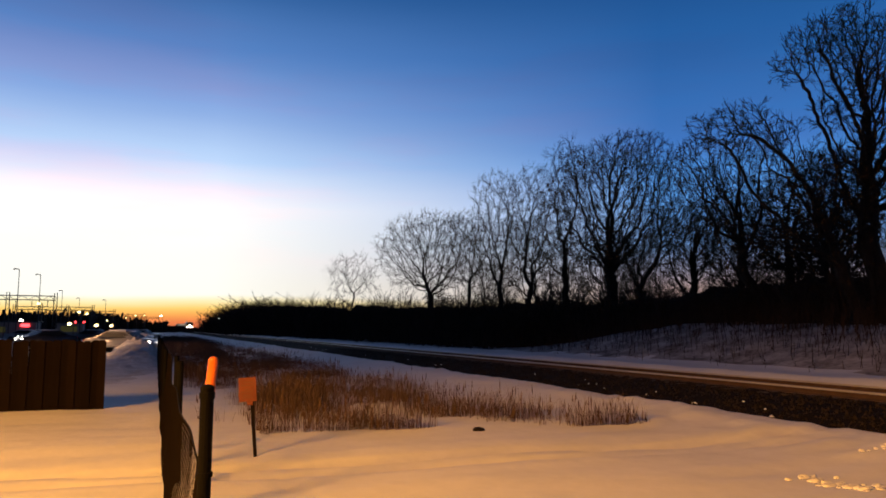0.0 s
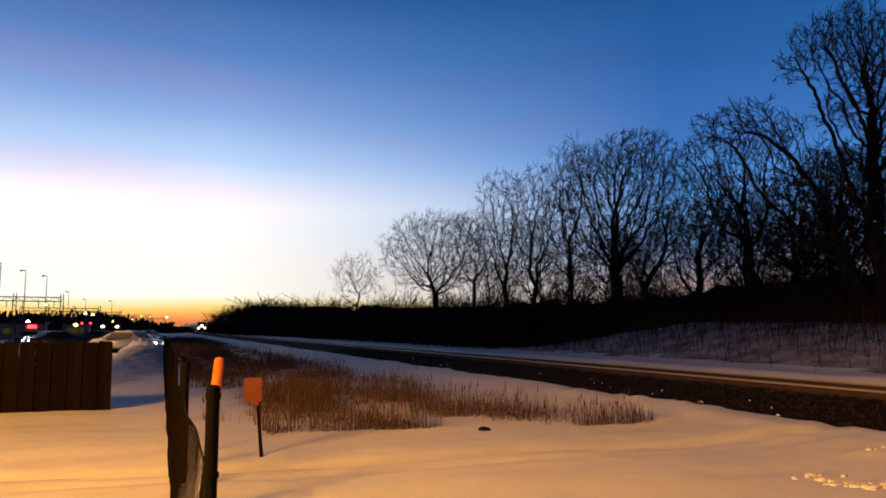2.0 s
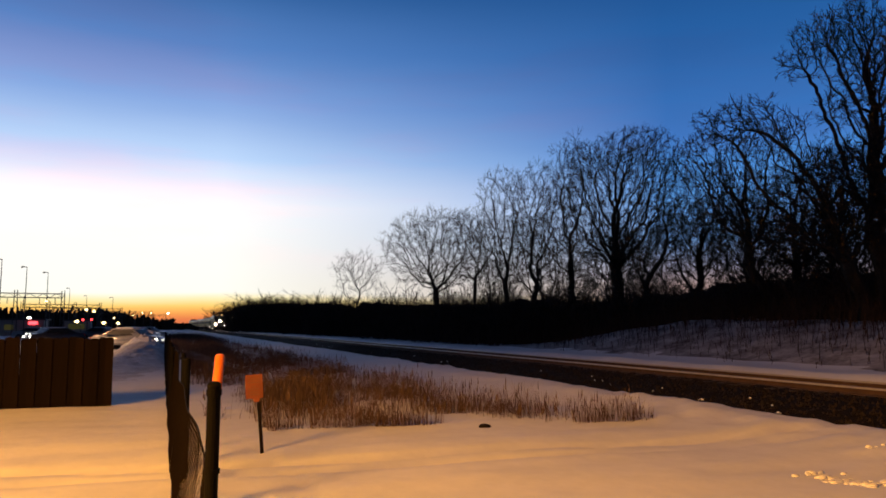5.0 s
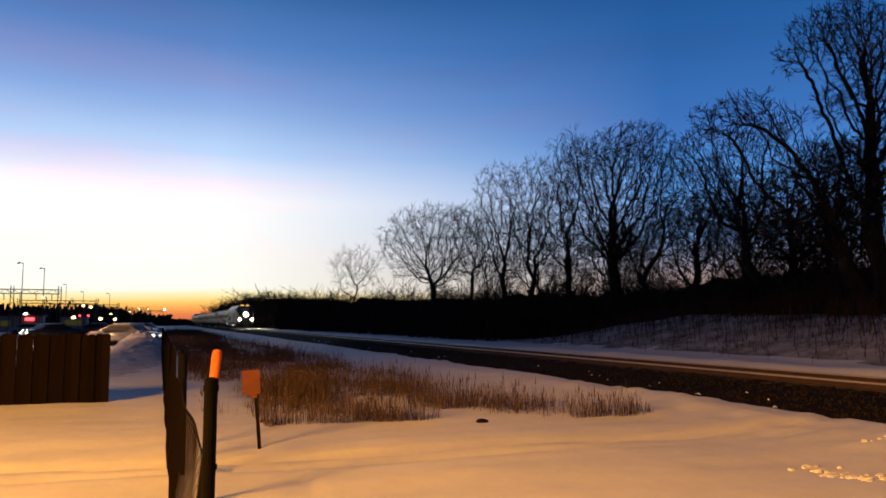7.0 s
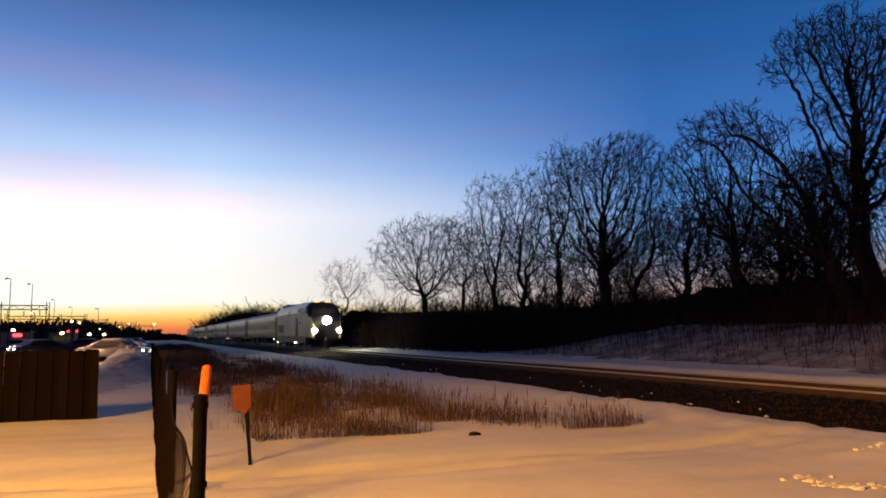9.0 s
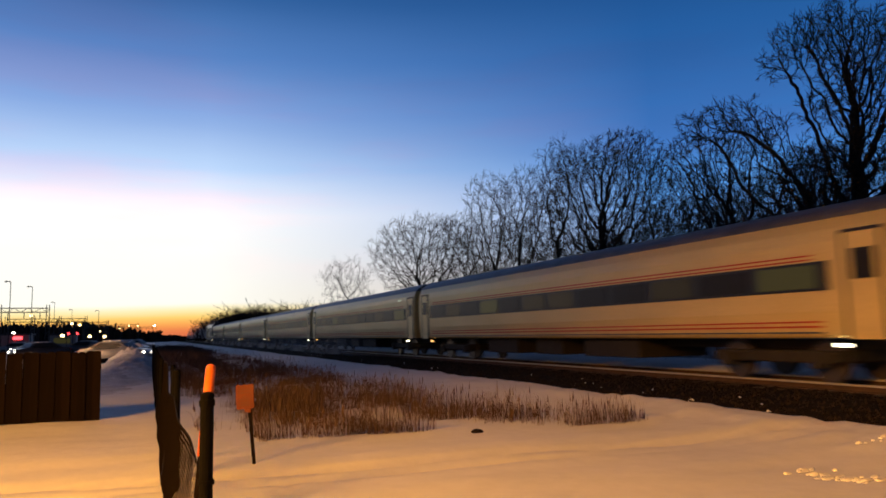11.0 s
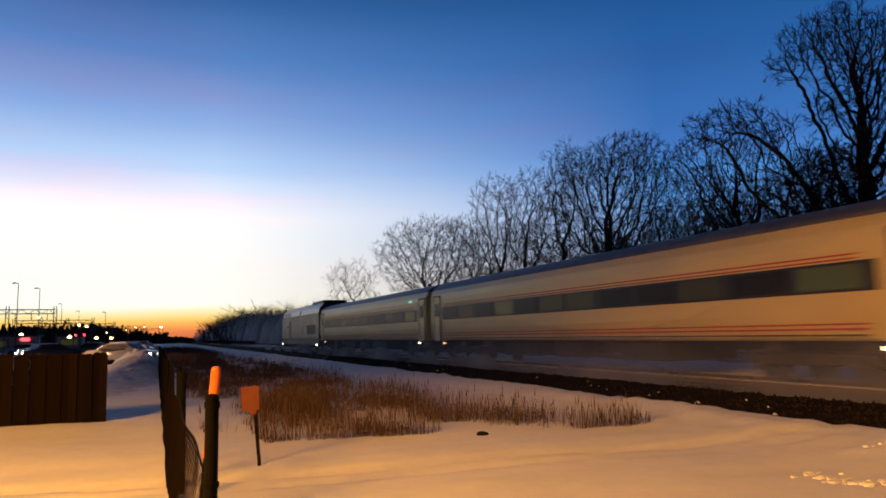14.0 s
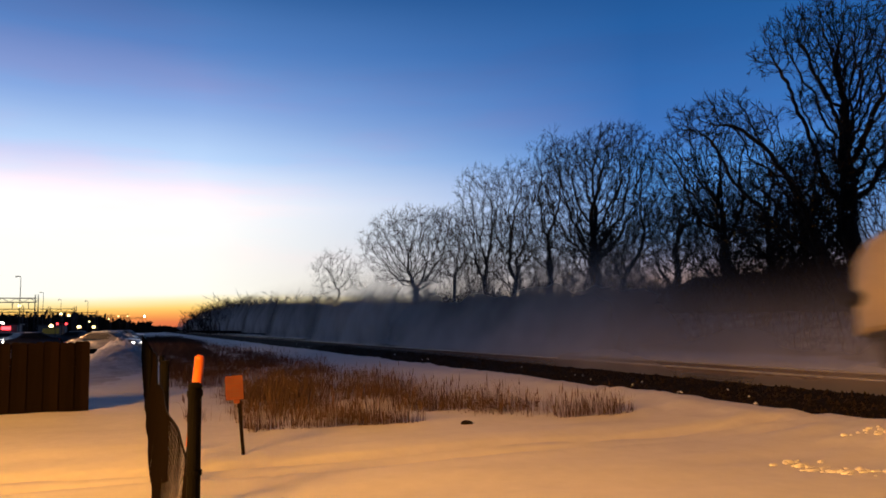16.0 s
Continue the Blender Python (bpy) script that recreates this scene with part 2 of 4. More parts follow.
def mist_material():
    m = bpy.data.materials.new("blown_snow")
    m.use_nodes = True
    nt = m.node_tree
    nt.nodes.clear()
    N, L = nt.nodes.new, nt.links.new
    tc = N("ShaderNodeTexCoord")
    sep = N("ShaderNodeSeparateXYZ")
    L(tc.outputs["Object"], sep.inputs[0])
    fade = N("ShaderNodeMapRange")
    fade.interpolation_type = "SMOOTHSTEP"
    fade.inputs["From Min"].default_value = 6.8
    fade.inputs["From Max"].default_value = 0.6
    L(sep.outputs["Z"], fade.inputs["Value"])
    nz = N("ShaderNodeTexNoise")
    nz.inputs["Scale"].default_value = 0.30
    nz.inputs["Detail"].default_value = 4
    mp = N("ShaderNodeMapping")
    mp.inputs["Scale"].default_value = (1, 0.7, 1)
    L(tc.outputs["Object"], mp.inputs[0])
    L(mp.outputs[0], nz.inputs["Vector"])
    nm = N("ShaderNodeMapRange")
    nm.inputs["From Min"].default_value = 0.30
    nm.inputs["From Max"].default_value = 0.70
    nm.inputs["To Min"].default_value = 0.42
    nm.inputs["To Max"].default_value = MIST
    L(nz.outputs["Fac"], nm.inputs["Value"])
    away = N("ShaderNodeMath")
    away.operation = "ABSOLUTE"
    L(sep.outputs["Y"], away.inputs[0])
    ends = N("ShaderNodeMapRange")
    ends.interpolation_type = "SMOOTHSTEP"
    ends.inputs["From Min"].default_value = 16.5
    ends.inputs["From Max"].default_value = 7.5
    L(away.outputs[0], ends.inputs["Value"])
    both = N("ShaderNodeMath")
    both.operation = "MULTIPLY"
    L(fade.outputs[0], both.inputs[0])
    L(ends.outputs[0], both.inputs[1])
    mul = N("ShaderNodeMath")
    mul.operation = "MULTIPLY"
    L(both.outputs[0], mul.inputs[0])
    L(nm.outputs[0], mul.inputs[1])
    tr, df, mx = N("ShaderNodeBsdfTransparent"), N("ShaderNodeBsdfDiffuse"), N("ShaderNodeMixShader")
    df.inputs["Color"].default_value = (0.96, 0.96, 0.98, 1)
    tl, thru = N("ShaderNodeBsdfDiffuse"), N("ShaderNodeMixShader")
    tl.inputs["Color"].default_value = (0.96, 0.96, 0.98, 1)
    thru.inputs[0].default_value = 0.32
    up = N("ShaderNodeCombineXYZ")
    for i, value in enumerate((-0.15, 0.90, 0.40)):
        up.inputs[i].default_value = value
    L(up.outputs[0], df.inputs["Normal"])
    L(df.outputs[0], thru.inputs[1])
    L(tl.outputs[0], thru.inputs[2])
    L(mul.outputs[0], mx.inputs[0])
    L(tr.outputs[0], mx.inputs[1])
    L(thru.outputs[0], mx.inputs[2])
    L(mx.outputs[0], N("ShaderNodeOutputMaterial").inputs[0])
    return m


MIST = 1.0
BLOWN = mist_material()


# ---- mesh helpers ----
def mesh_of(name, bm, mat, smooth=False):
    me = bpy.data.meshes.new(name)
    bm.to_mesh(me)
    bm.free()
    for m in (mat if isinstance(mat, (list, tuple)) else [mat]):
        me.materials.append(m)
    if smooth:
        me.polygons.foreach_set("use_smooth", [True] * len(me.polygons))
    return me


def part(name, bm, mat, parent, label="", smooth=False):
    ob = new(name, mesh_of(name, bm, mat, smooth))
    ob.parent = parent
    return tagged(ob, label)


def share(name, ob, parent, m):
    o = new(name, ob.data)
    o.parent = parent
    o.matrix_basis = m
    return o


def empty(name, label, category, group="", at=(0, 0, 0), rz=0, kind=""):
    ob = new(name)
    ob.matrix_basis = pose(*at, 0, 0, rz)
    return tagged(ob, label, category, group, kind)


def box(bm, c, s, m=None, bevel=0.0):
    r = bmesh.ops.create_cube(bm, size=1)
    bmesh.ops.scale(bm, vec=s, verts=r["verts"])
    if bevel:
        es = list({e for v in r["verts"] for e in v.link_edges})
        o = bmesh.ops.bevel(bm, geom=es, offset=bevel, segments=2, affect="EDGES", profile=0.5)
        vs = list({v for f in o["faces"] for v in f.verts} | {v for v in r["verts"] if v.is_valid})
    else:
        vs = r["verts"]
    mm = Matrix.Translation(c) @ (m or Matrix())
    bmesh.ops.transform(bm, matrix=mm, verts=vs)
    return bm


def cyl(bm, a, b, r0, r1=None, n=10, caps=True):
    a, b = Vector(a), Vector(b)
    d = b - a
    q = d.to_track_quat("Z", "Y").to_matrix().to_4x4()
    bmesh.ops.create_cone(bm, cap_ends=caps, segments=n, radius1=r0, radius2=r0 if r1 is None else r1, depth=d.length, matrix=Matrix.Translation((a + b) / 2) @ q)
    return bm


def ball(bm, c, r, sub=2, sc=(1, 1, 1)):
    bmesh.ops.create_icosphere(bm, subdivisions=sub, radius=r, matrix=Matrix.Translation(c) @ Matrix.Diagonal((*sc, 1)))
    return bm


def loft(bm, rings, close_ring=True, caps=True):
    rows = [[bm.verts.new(p) for p in ring] for ring in rings]
    n = len(rows[0])
    for a, b in zip(rows, rows[1:]):
        for i in range(n if close_ring else n - 1):
            j = (i + 1) % n
            bm.faces.new((a[i], a[j], b[j], b[i]))
    if caps and close_ring:
        bm.faces.new(rows[0][::-1])
        bm.faces.new(rows[-1])
    bmesh.ops.recalc_face_normals(bm, faces=bm.faces[:])
    return bm


def B():
    return bmesh.new()


class Sticks:
    """Collects tapered prisms quickly into one mesh."""

    def __init__(self):
        self.v, self.f = [], []

    def add(self, a, b, r0, r1, n=3):
        d = (b - a)
        if d.length < 1e-5:
            return
        d.normalize()
        u = d.orthogonal().normalized()
        w = d.cross(u)
        k = len(self.v)
        cs = [(math.cos(2 * math.pi * i / n), math.sin(2 * math.pi * i / n)) for i in range(n)]
        self.v += [a + (u * c + w * s) * r0 for c, s in cs]
        self.v += [b + (u * c + w * s) * r1 for c, s in cs]
        self.f += [(k + i, k + (i + 1) % n, k + n + (i + 1) % n, k + n + i) for i in range(n)]

    def mesh(self, name, mat):
        me = bpy.data.meshes.new(name)
        me.from_pydata([tuple(v) for v in self.v], [], self.f)
        me.materials.append(mat)
        return me


# ---- ground, bank, track ----
TRACK = 14.17          # centre line of the track
GROUND = -0.29


def smooth(a, b, x):
    t = min(1.0, max(0.0, (x - a) / (b - a)))
    return t * t * (3 - 2 * t)


def ground_z(x, y):
    z = GROUND
    z += 0.13 * smooth(7.0, 9.3, x) - 0.28 * smooth(9.4, 10.2, x)
    z += 0.46 * smooth(15.4, 16.4, x)
    z += (1.45 * (1 - smooth(27, 42, y)) + 0.15) * smooth(17.6, 23.5, x) * (0.9 + 0.18 * noise.noise((x * 0.2, y * 0.13, 3)))
    near = 1 - smooth(40, 90, math.hypot(x, y))
    if x < 9.4:
        z += near * (0.05 * noise.noise((x * 0.22, y * 0.5, 0)) + 0.03 * noise.noise((x * 0.5, y * 1.9, 5)) + 0.012 * noise.noise((x * 2.2, y * 4, 15)))
        # long shallow hollows that run across the open snow
        for c, sl, w, d in ((8.95, -0.10, 0.13, 0.075), (8.35, -0.07, 0.15, 0.06), (6.6, -0.05, 0.20, 0.018), (7.4, 0.03, 0.25, 0.016)):
            q = (y - c - sl * x - 0.25 * noise.noise((x * 0.3, c, 1))) / w
            z -= near * 1.9 * d * math.exp(-q * q) * (0.6 + 0.6 * noise.noise((x * 0.4, c, 9)))
        q = (x - 1.43 + 0.08 * (y - 6.4) - 0.06 * noise.noise((0, y * 0.8, 2))) / 0.07
        z -= 0.03 * math.exp(-q * q) * (1 - smooth(9.6, 10.6, y))
    elif x > 16:
        z += near * 0.10 * noise.noise((x * 0.5, y * 0.4, 2))
    z += (0.05 * noise.noise((x * 0.9, y * 0.35, 11)) + 0.06 * noise.noise((x * 2.0, y * 2.4, 21))) * smooth(7.4, 8.6, x) * (1 - smooth(9.4, 10.2, x))
    return z


def ground():
    xs = [-900, -400, -200, -100, -60, -40, -30] + [-24 + i * 1.0 for i in range(18)] + [-6 + i * 0.16 for i in range(150)] + [18 + i * 0.4 for i in range(30)] + [30, 33, 38, 46, 60, 90, 150, 300, 500, 900]
    ys = [-300, -100, -40, -20, -10, -5, -2] + [i * 0.16 for i in range(130)] + [20.8 + i * 0.45 for i in range(60)] + [48 + i * 1.2 for i in range(45)] + [102 + 6 * i for i in range(30)] + [300, 400, 600, 900, 1500, 2500]
    vs = [(x, y, ground_z(x, y)) for y in ys for x in xs]
    n = len(xs)
    fs = [(j * n + i, j * n + i + 1, (j + 1) * n + i + 1, (j + 1) * n + i) for j in range(len(ys) - 1) for i in range(n - 1)]
    me = bpy.data.meshes.new("ground")
    me.from_pydata(vs, [], fs)
    me.materials.append(SNOW)
    me.materials.append(BRUSHY_SHADED)
    me.polygons.foreach_set("use_smooth", [True] * len(me.polygons))
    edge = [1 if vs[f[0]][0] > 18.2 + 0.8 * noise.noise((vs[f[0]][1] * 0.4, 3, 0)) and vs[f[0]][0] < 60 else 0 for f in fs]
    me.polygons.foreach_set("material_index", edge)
    tagged(new("ground", me), "wind-smoothed snow field under sodium lamplight", "snow ground", kind="structure")


def ballast_z(x, y):
    d = abs(x - TRACK)
    z = -0.17 - 0.30 * smooth(2.2, 3.9 if x > TRACK else 4.9, d)
    return z + 0.035 * noise.noise((x * 2.3, y * 2.3, 4)) + 0.03 * noise.noise((x * 6, y * 6, 1))


def ballast():
    xs = [9.0 + i * 0.13 for i in range(58)]
    ys = [3 + i * 0.13 for i in range(300)] + [42 + i * 0.6 for i in range(120)] + [114 + 8 * i for i in range(50)] + [520, 800, 1400]
    ys = [-60, -30, -10] + ys
    vs = [(x, y, ballast_z(x, y)) for y in ys for x in xs]
    n = len(xs)
    fs = [(j * n + i, j * n + i + 1, (j + 1) * n + i + 1, (j + 1) * n + i) for j in range(len(ys) - 1) for i in range(n - 1)]
    me = bpy.data.meshes.new("ballast_bed")
    me.from_pydata(vs, [], fs)
    me.materials.append(BALLAST)
    me.polygons.foreach_set("use_smooth", [True] * len(me.polygons))
    tagged(new("ballast_bed", me), "dark crushed-stone ballast bed with a ragged snow edge", "ballast", kind="structure")
    # loose stones on the near shoulder
    rnd = random.Random(5)
    vs, fs = [], []
    for _ in range(9000):
        y = 5 + 45 * rnd.random() ** 1.5
        x = rnd.uniform(9.1, 13.1)
        r = rnd.uniform(0.02, 0.055)
        z = ballast_z(x, y) + r * 0.3
        if z < ground_z(x, y) - 0.05:
            continue
        k = len(vs)
        a = rnd.random() * 6
        for i in range(4):
            vs.append((x + r * math.cos(a + i * 1.57) * rnd.uniform(0.7, 1.2), y + r * math.sin(a + i * 1.57) * rnd.uniform(0.7, 1.2), z - r * 0.5))
        vs.append((x + r * rnd.uniform(-0.3, 0.3), y, z + r * 0.7))
        fs += [(k, k + 1, k + 4), (k + 1, k + 2, k + 4), (k + 2, k + 3, k + 4), (k + 3, k, k + 4)]
    me = bpy.data.meshes.new("ballast_stones")
    me.from_pydata(vs, [], fs)
    me.materials.append(STONE)
    tagged(new("ballast_stones", me), "loose dark ballast stones on the track shoulder", "stones", kind="stuff")
    # crusts of snow left between the stones
    vs, fs = [], []
    for _ in range(50):
        y = 5 + 60 * rnd.random() ** 1.4
        x = rnd.choice((rnd.uniform(9.3, 10.6), rnd.uniform(10.2, 11.6)))
        r = rnd.uniform(0.015, 0.045)
        z = ballast_z(x, y) + 0.03
        k = len(vs)
        for i in range(7):
            q = r * rnd.uniform(0.6, 1.3)
            vs.append((x + q * math.cos(i * 0.9), y + 2.0 * q * math.sin(i * 0.9), z - 0.03))
        vs.append((x, y, z + r * 0.25))
        fs += [(k + i, k + (i + 1) % 7, k + 7) for i in range(7)]
    me = bpy.data.meshes.new("snow_crusts")
    me.from_pydata(vs, [], fs)
    me.materials.append(SNOW)
    tagged(new("snow_crusts", me), "small crusts of snow lying on the dark ballast", "snow", kind="stuff")


def railway():
    t = empty("railway_track", "single railway track with worn bright rails on timber ties", "railway track", at=(TRACK, 0, 0), kind="structure")
    prof = [(-0.07, -0.172), (0.07, -0.172), (0.07, -0.155), (0.01, -0.13), (0.01, -0.045), (0.036, -0.035), (0.036, -0.006), (0.03, 0.0), (-0.03, 0.0), (-0.036, -0.006), (-0.036, -0.035), (-0.01, -0.045), (-0.01, -0.13), (-0.07, -0.155)]
    for sx in (-0.72, 0.72):
        bm = B()
        loft(bm, [[(sx + x, y, z) for x, z in prof] for y in (-150, 0, 60, 200, 600, 1500)])
        bm.faces.ensure_lookup_table()
        for f in bm.faces:
            f.material_index = 0 if f.calc_center_median().z > -0.04 else 1
        part("rail", bm, [RAIL, RUST], t)
    tie = part("tie", box(B(), (0, 0, 0), (2.6, 0.23, 0.18), bevel=0.012), TIE, t)
    tie.matrix_basis = pose(0, 4.0, -0.25)
    for i in range(1, 160):
        share("tie", tie, t, pose(random.uniform(-0.03, 0.03), 4.0 + i * 0.55, -0.25, 0, 0, random.uniform(-0.8, 0.8)))


# ---- trees and brush ----
def crown_points(rnd, blobs, gap):
    """Random points that fill the rounded masses of a crown."""
    pts = []
    for dx, dz, rx, rz in blobs:
        n = int(min(1500, max(120, 5.0 * rx * rx * rz / gap ** 3)))
        while n:
            v = Vector((rnd.uniform(-1, 1), rnd.uniform(-1, 1), rnd.uniform(-1, 1)))
            if v.length < 1:
                v *= 0.75 + 0.25 * v.length
                pts.append((dx + v.x * rx * 1.22, v.y * rx * 1.1, dz + v.z * rz * 1.2))
                n -= 1
    return np.array(pts)


def tree_mesh(seed, fork, blobs, gap, bend):
    """A bare tree whose limbs fork and grow towards the free room of its crown: trunk with limbs, and twigs, as two meshes."""
    rnd = random.Random(seed)
    gen = np.random.RandomState(seed)
    goal = crown_points(rnd, blobs, gap)
    step = gap * 0.55
    nodes, mother = [np.array((0.0, 0.0, -0.5))], [-1]
    n = max(4, int((fork + 0.5) / step))
    for i in range(1, n + 1):
        f = i / n
        nodes.append(np.array((bend * 0.55 * math.sin(f * 4.4) + 0.10 * noise.noise((f * 3, seed, 0)), 0.12 * noise.noise((f * 3, seed, 5)), -0.5 + (fork + 0.5) * f)))
        mother.append(i - 1)
    pos = np.array(nodes)
    first = int(n * 0.72)
    dist = np.linalg.norm(goal[:, None] - pos[None, first:], axis=2)
    near, nd = dist.argmin(1) + first, dist.min(1)
    heading = {}

    def wander(p):
        q = Vector(p) * (0.75 / (gap * 3))
        return 0.48 * np.array(noise.noise_vector(q + Vector((seed * 7.1, 0, 0))))

    for _ in range(170):
        if not len(goal):
            break
        way = goal - pos[near]
        way /= np.maximum(nd, 1e-6)[:, None]
        fresh, source = [], []
        for k in np.unique(near):
            d = way[near == k].mean(0)
            d = d / max(1e-6, np.linalg.norm(d)) + gen.normal(0, 0.34, 3) + np.array((0, 0, 0.02)) + wander(pos[k])
            d += 0.8 * heading.get(k, np.zeros(3))
            d /= max(1e-6, np.linalg.norm(d))
            fresh.append(pos[k] + d * step)
            source.append((k, d))
        base = len(pos)
        fresh = np.array(fresh)
        for i, (k, d) in enumerate(source):
            mother.append(int(k))
            heading[base + i] = d
        pos = np.vstack((pos, fresh))
        dist = np.linalg.norm(goal[:, None] - fresh[None], axis=2)
        j = dist.argmin(1)
        best = dist[np.arange(len(goal)), j]
        closer = best < nd
        near = np.where(closer, j + base, near)
        nd = np.where(closer, best, nd)
        keep = nd > gap
        goal, near, nd = goal[keep], near[keep], nd[keep]
    total = len(pos)
    tip = 0.008 + 0.009 * gap
    area = np.zeros(total)
    kids = np.zeros(total, int)
    for i in range(total - 1, 0, -1):
        if not kids[i]:
            area[i] = tip ** 1.95
        area[mother[i]] += area[i]
        kids[mother[i]] += 1
    rad = area ** (1 / 1.95)
    rad *= (1 + 0.35 * np.exp(-np.maximum(pos[:, 2], 0) / 0.7)) * np.where(rad > 0.05, 1.12, 1.0)
    limbs, twigs = Sticks(), Sticks()
    vec = [Vector(p) for p in pos]
    for i in range(1, total):
        r0, r1 = min(rad[mother[i]], rad[i] * 1.5), rad[i]
        thick = r1 > 0.035
        (limbs if thick else twigs).add(vec[mother[i]], vec[i] + (vec[i] - vec[mother[i]]) * 0.06, r0, r1, 9 if r1 > 0.12 else 6 if thick else 3)
        if r1 < 0.045 and i > n:
            d = (vec[i] - vec[mother[i]]).normalized()
            for _ in range(5 if not kids[i] else rnd.choice((0, 1, 1, 2))):
                e = turn(d, rnd.uniform(12, 50), rnd)
                l = gap * rnd.uniform(0.7, 2.1)
                m = vec[i] + e * l * 0.5
                twigs.add(vec[i], m, tip * 0.85, tip * 0.7, 3)
                g = m + (turn(e, rnd.uniform(5, 28), rnd) + Vector((0, 0, 0.12))).normalized() * l * 0.5
                twigs.add(m, g, tip * 0.7, tip * 0.35, 3)
                twigs.add(m, m + turn(e, rnd.uniform(25, 55), rnd) * l * 0.4, tip * 0.65, tip * 0.35, 3)
    return limbs.mesh("trunk", BARK), twigs.mesh("crown", TWIG)


def turn(d, deg, rnd):
    o = d.orthogonal().normalized()
    o.rotate(Matrix.Rotation(rnd.uniform(0, 2 * math.pi), 3, d))
    return (d * math.cos(radians(deg)) + o * math.sin(radians(deg))).normalized()


def oak(x, y, fork, blobs, bend, seed, label):
    t = empty("bare_tree", label, "tree", "bare trees along the railway bank", at=(x, y, ground_z(x, y) - 0.1), rz=-21.7)
    gap = 0.0074 * math.hypot(x, y)
    wide = max(b[2] for b in blobs)
    blobs = (*blobs, (0.0, fork * 1.0, wide * 0.85, fork * 0.22))
    fork *= 0.62
    for nm, me in zip(("trunk", "crown"), tree_mesh(seed, fork, blobs, gap, bend)):
        new(nm, me).parent = t
    return t


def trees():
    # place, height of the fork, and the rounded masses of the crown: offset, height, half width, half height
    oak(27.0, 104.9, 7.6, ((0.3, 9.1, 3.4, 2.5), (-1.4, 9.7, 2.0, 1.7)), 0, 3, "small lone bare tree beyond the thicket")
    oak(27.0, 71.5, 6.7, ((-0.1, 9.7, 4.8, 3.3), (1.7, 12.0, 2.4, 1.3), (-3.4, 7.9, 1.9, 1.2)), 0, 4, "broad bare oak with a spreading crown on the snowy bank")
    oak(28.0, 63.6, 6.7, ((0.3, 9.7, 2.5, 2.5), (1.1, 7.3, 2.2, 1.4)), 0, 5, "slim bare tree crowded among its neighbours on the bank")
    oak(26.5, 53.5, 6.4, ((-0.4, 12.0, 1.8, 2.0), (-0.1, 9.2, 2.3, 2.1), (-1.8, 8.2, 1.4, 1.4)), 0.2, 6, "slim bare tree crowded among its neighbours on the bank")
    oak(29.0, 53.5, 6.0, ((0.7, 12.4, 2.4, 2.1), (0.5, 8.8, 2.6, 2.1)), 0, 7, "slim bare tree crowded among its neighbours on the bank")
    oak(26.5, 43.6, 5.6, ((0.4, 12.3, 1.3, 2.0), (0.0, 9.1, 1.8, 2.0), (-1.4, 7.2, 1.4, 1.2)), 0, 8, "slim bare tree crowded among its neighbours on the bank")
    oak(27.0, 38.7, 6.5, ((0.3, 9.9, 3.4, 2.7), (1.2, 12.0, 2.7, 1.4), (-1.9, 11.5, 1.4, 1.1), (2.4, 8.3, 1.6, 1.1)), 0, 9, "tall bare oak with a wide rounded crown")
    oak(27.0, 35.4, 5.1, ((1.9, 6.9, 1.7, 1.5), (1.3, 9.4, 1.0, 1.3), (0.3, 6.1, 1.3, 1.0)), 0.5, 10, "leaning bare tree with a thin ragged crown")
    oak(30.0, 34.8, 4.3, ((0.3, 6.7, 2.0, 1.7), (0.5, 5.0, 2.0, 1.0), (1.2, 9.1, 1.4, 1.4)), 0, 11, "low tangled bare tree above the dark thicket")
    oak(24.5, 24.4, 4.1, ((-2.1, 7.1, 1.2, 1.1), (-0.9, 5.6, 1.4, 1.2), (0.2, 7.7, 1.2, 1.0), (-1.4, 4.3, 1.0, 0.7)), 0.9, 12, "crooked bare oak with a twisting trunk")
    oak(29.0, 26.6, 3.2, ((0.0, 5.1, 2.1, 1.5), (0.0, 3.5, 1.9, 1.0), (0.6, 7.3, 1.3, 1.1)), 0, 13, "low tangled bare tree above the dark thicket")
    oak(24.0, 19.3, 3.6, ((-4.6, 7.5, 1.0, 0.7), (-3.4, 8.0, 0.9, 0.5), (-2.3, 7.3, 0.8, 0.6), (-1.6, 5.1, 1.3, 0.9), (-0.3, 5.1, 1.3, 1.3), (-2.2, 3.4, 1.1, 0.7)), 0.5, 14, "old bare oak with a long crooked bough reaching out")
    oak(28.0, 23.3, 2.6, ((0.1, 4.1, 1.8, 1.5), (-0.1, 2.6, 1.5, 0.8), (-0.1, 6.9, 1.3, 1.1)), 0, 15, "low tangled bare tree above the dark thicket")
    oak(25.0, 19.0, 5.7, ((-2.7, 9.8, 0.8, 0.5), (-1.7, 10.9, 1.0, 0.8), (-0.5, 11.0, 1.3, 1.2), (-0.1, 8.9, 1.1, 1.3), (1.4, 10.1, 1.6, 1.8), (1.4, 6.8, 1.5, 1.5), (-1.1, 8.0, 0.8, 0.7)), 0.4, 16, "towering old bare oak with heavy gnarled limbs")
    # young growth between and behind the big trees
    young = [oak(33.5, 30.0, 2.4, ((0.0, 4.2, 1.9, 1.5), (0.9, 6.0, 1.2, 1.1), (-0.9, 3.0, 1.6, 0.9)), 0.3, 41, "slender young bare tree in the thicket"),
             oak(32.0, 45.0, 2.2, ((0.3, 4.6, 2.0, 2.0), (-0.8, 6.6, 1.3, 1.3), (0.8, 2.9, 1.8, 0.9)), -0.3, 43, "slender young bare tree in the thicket")]
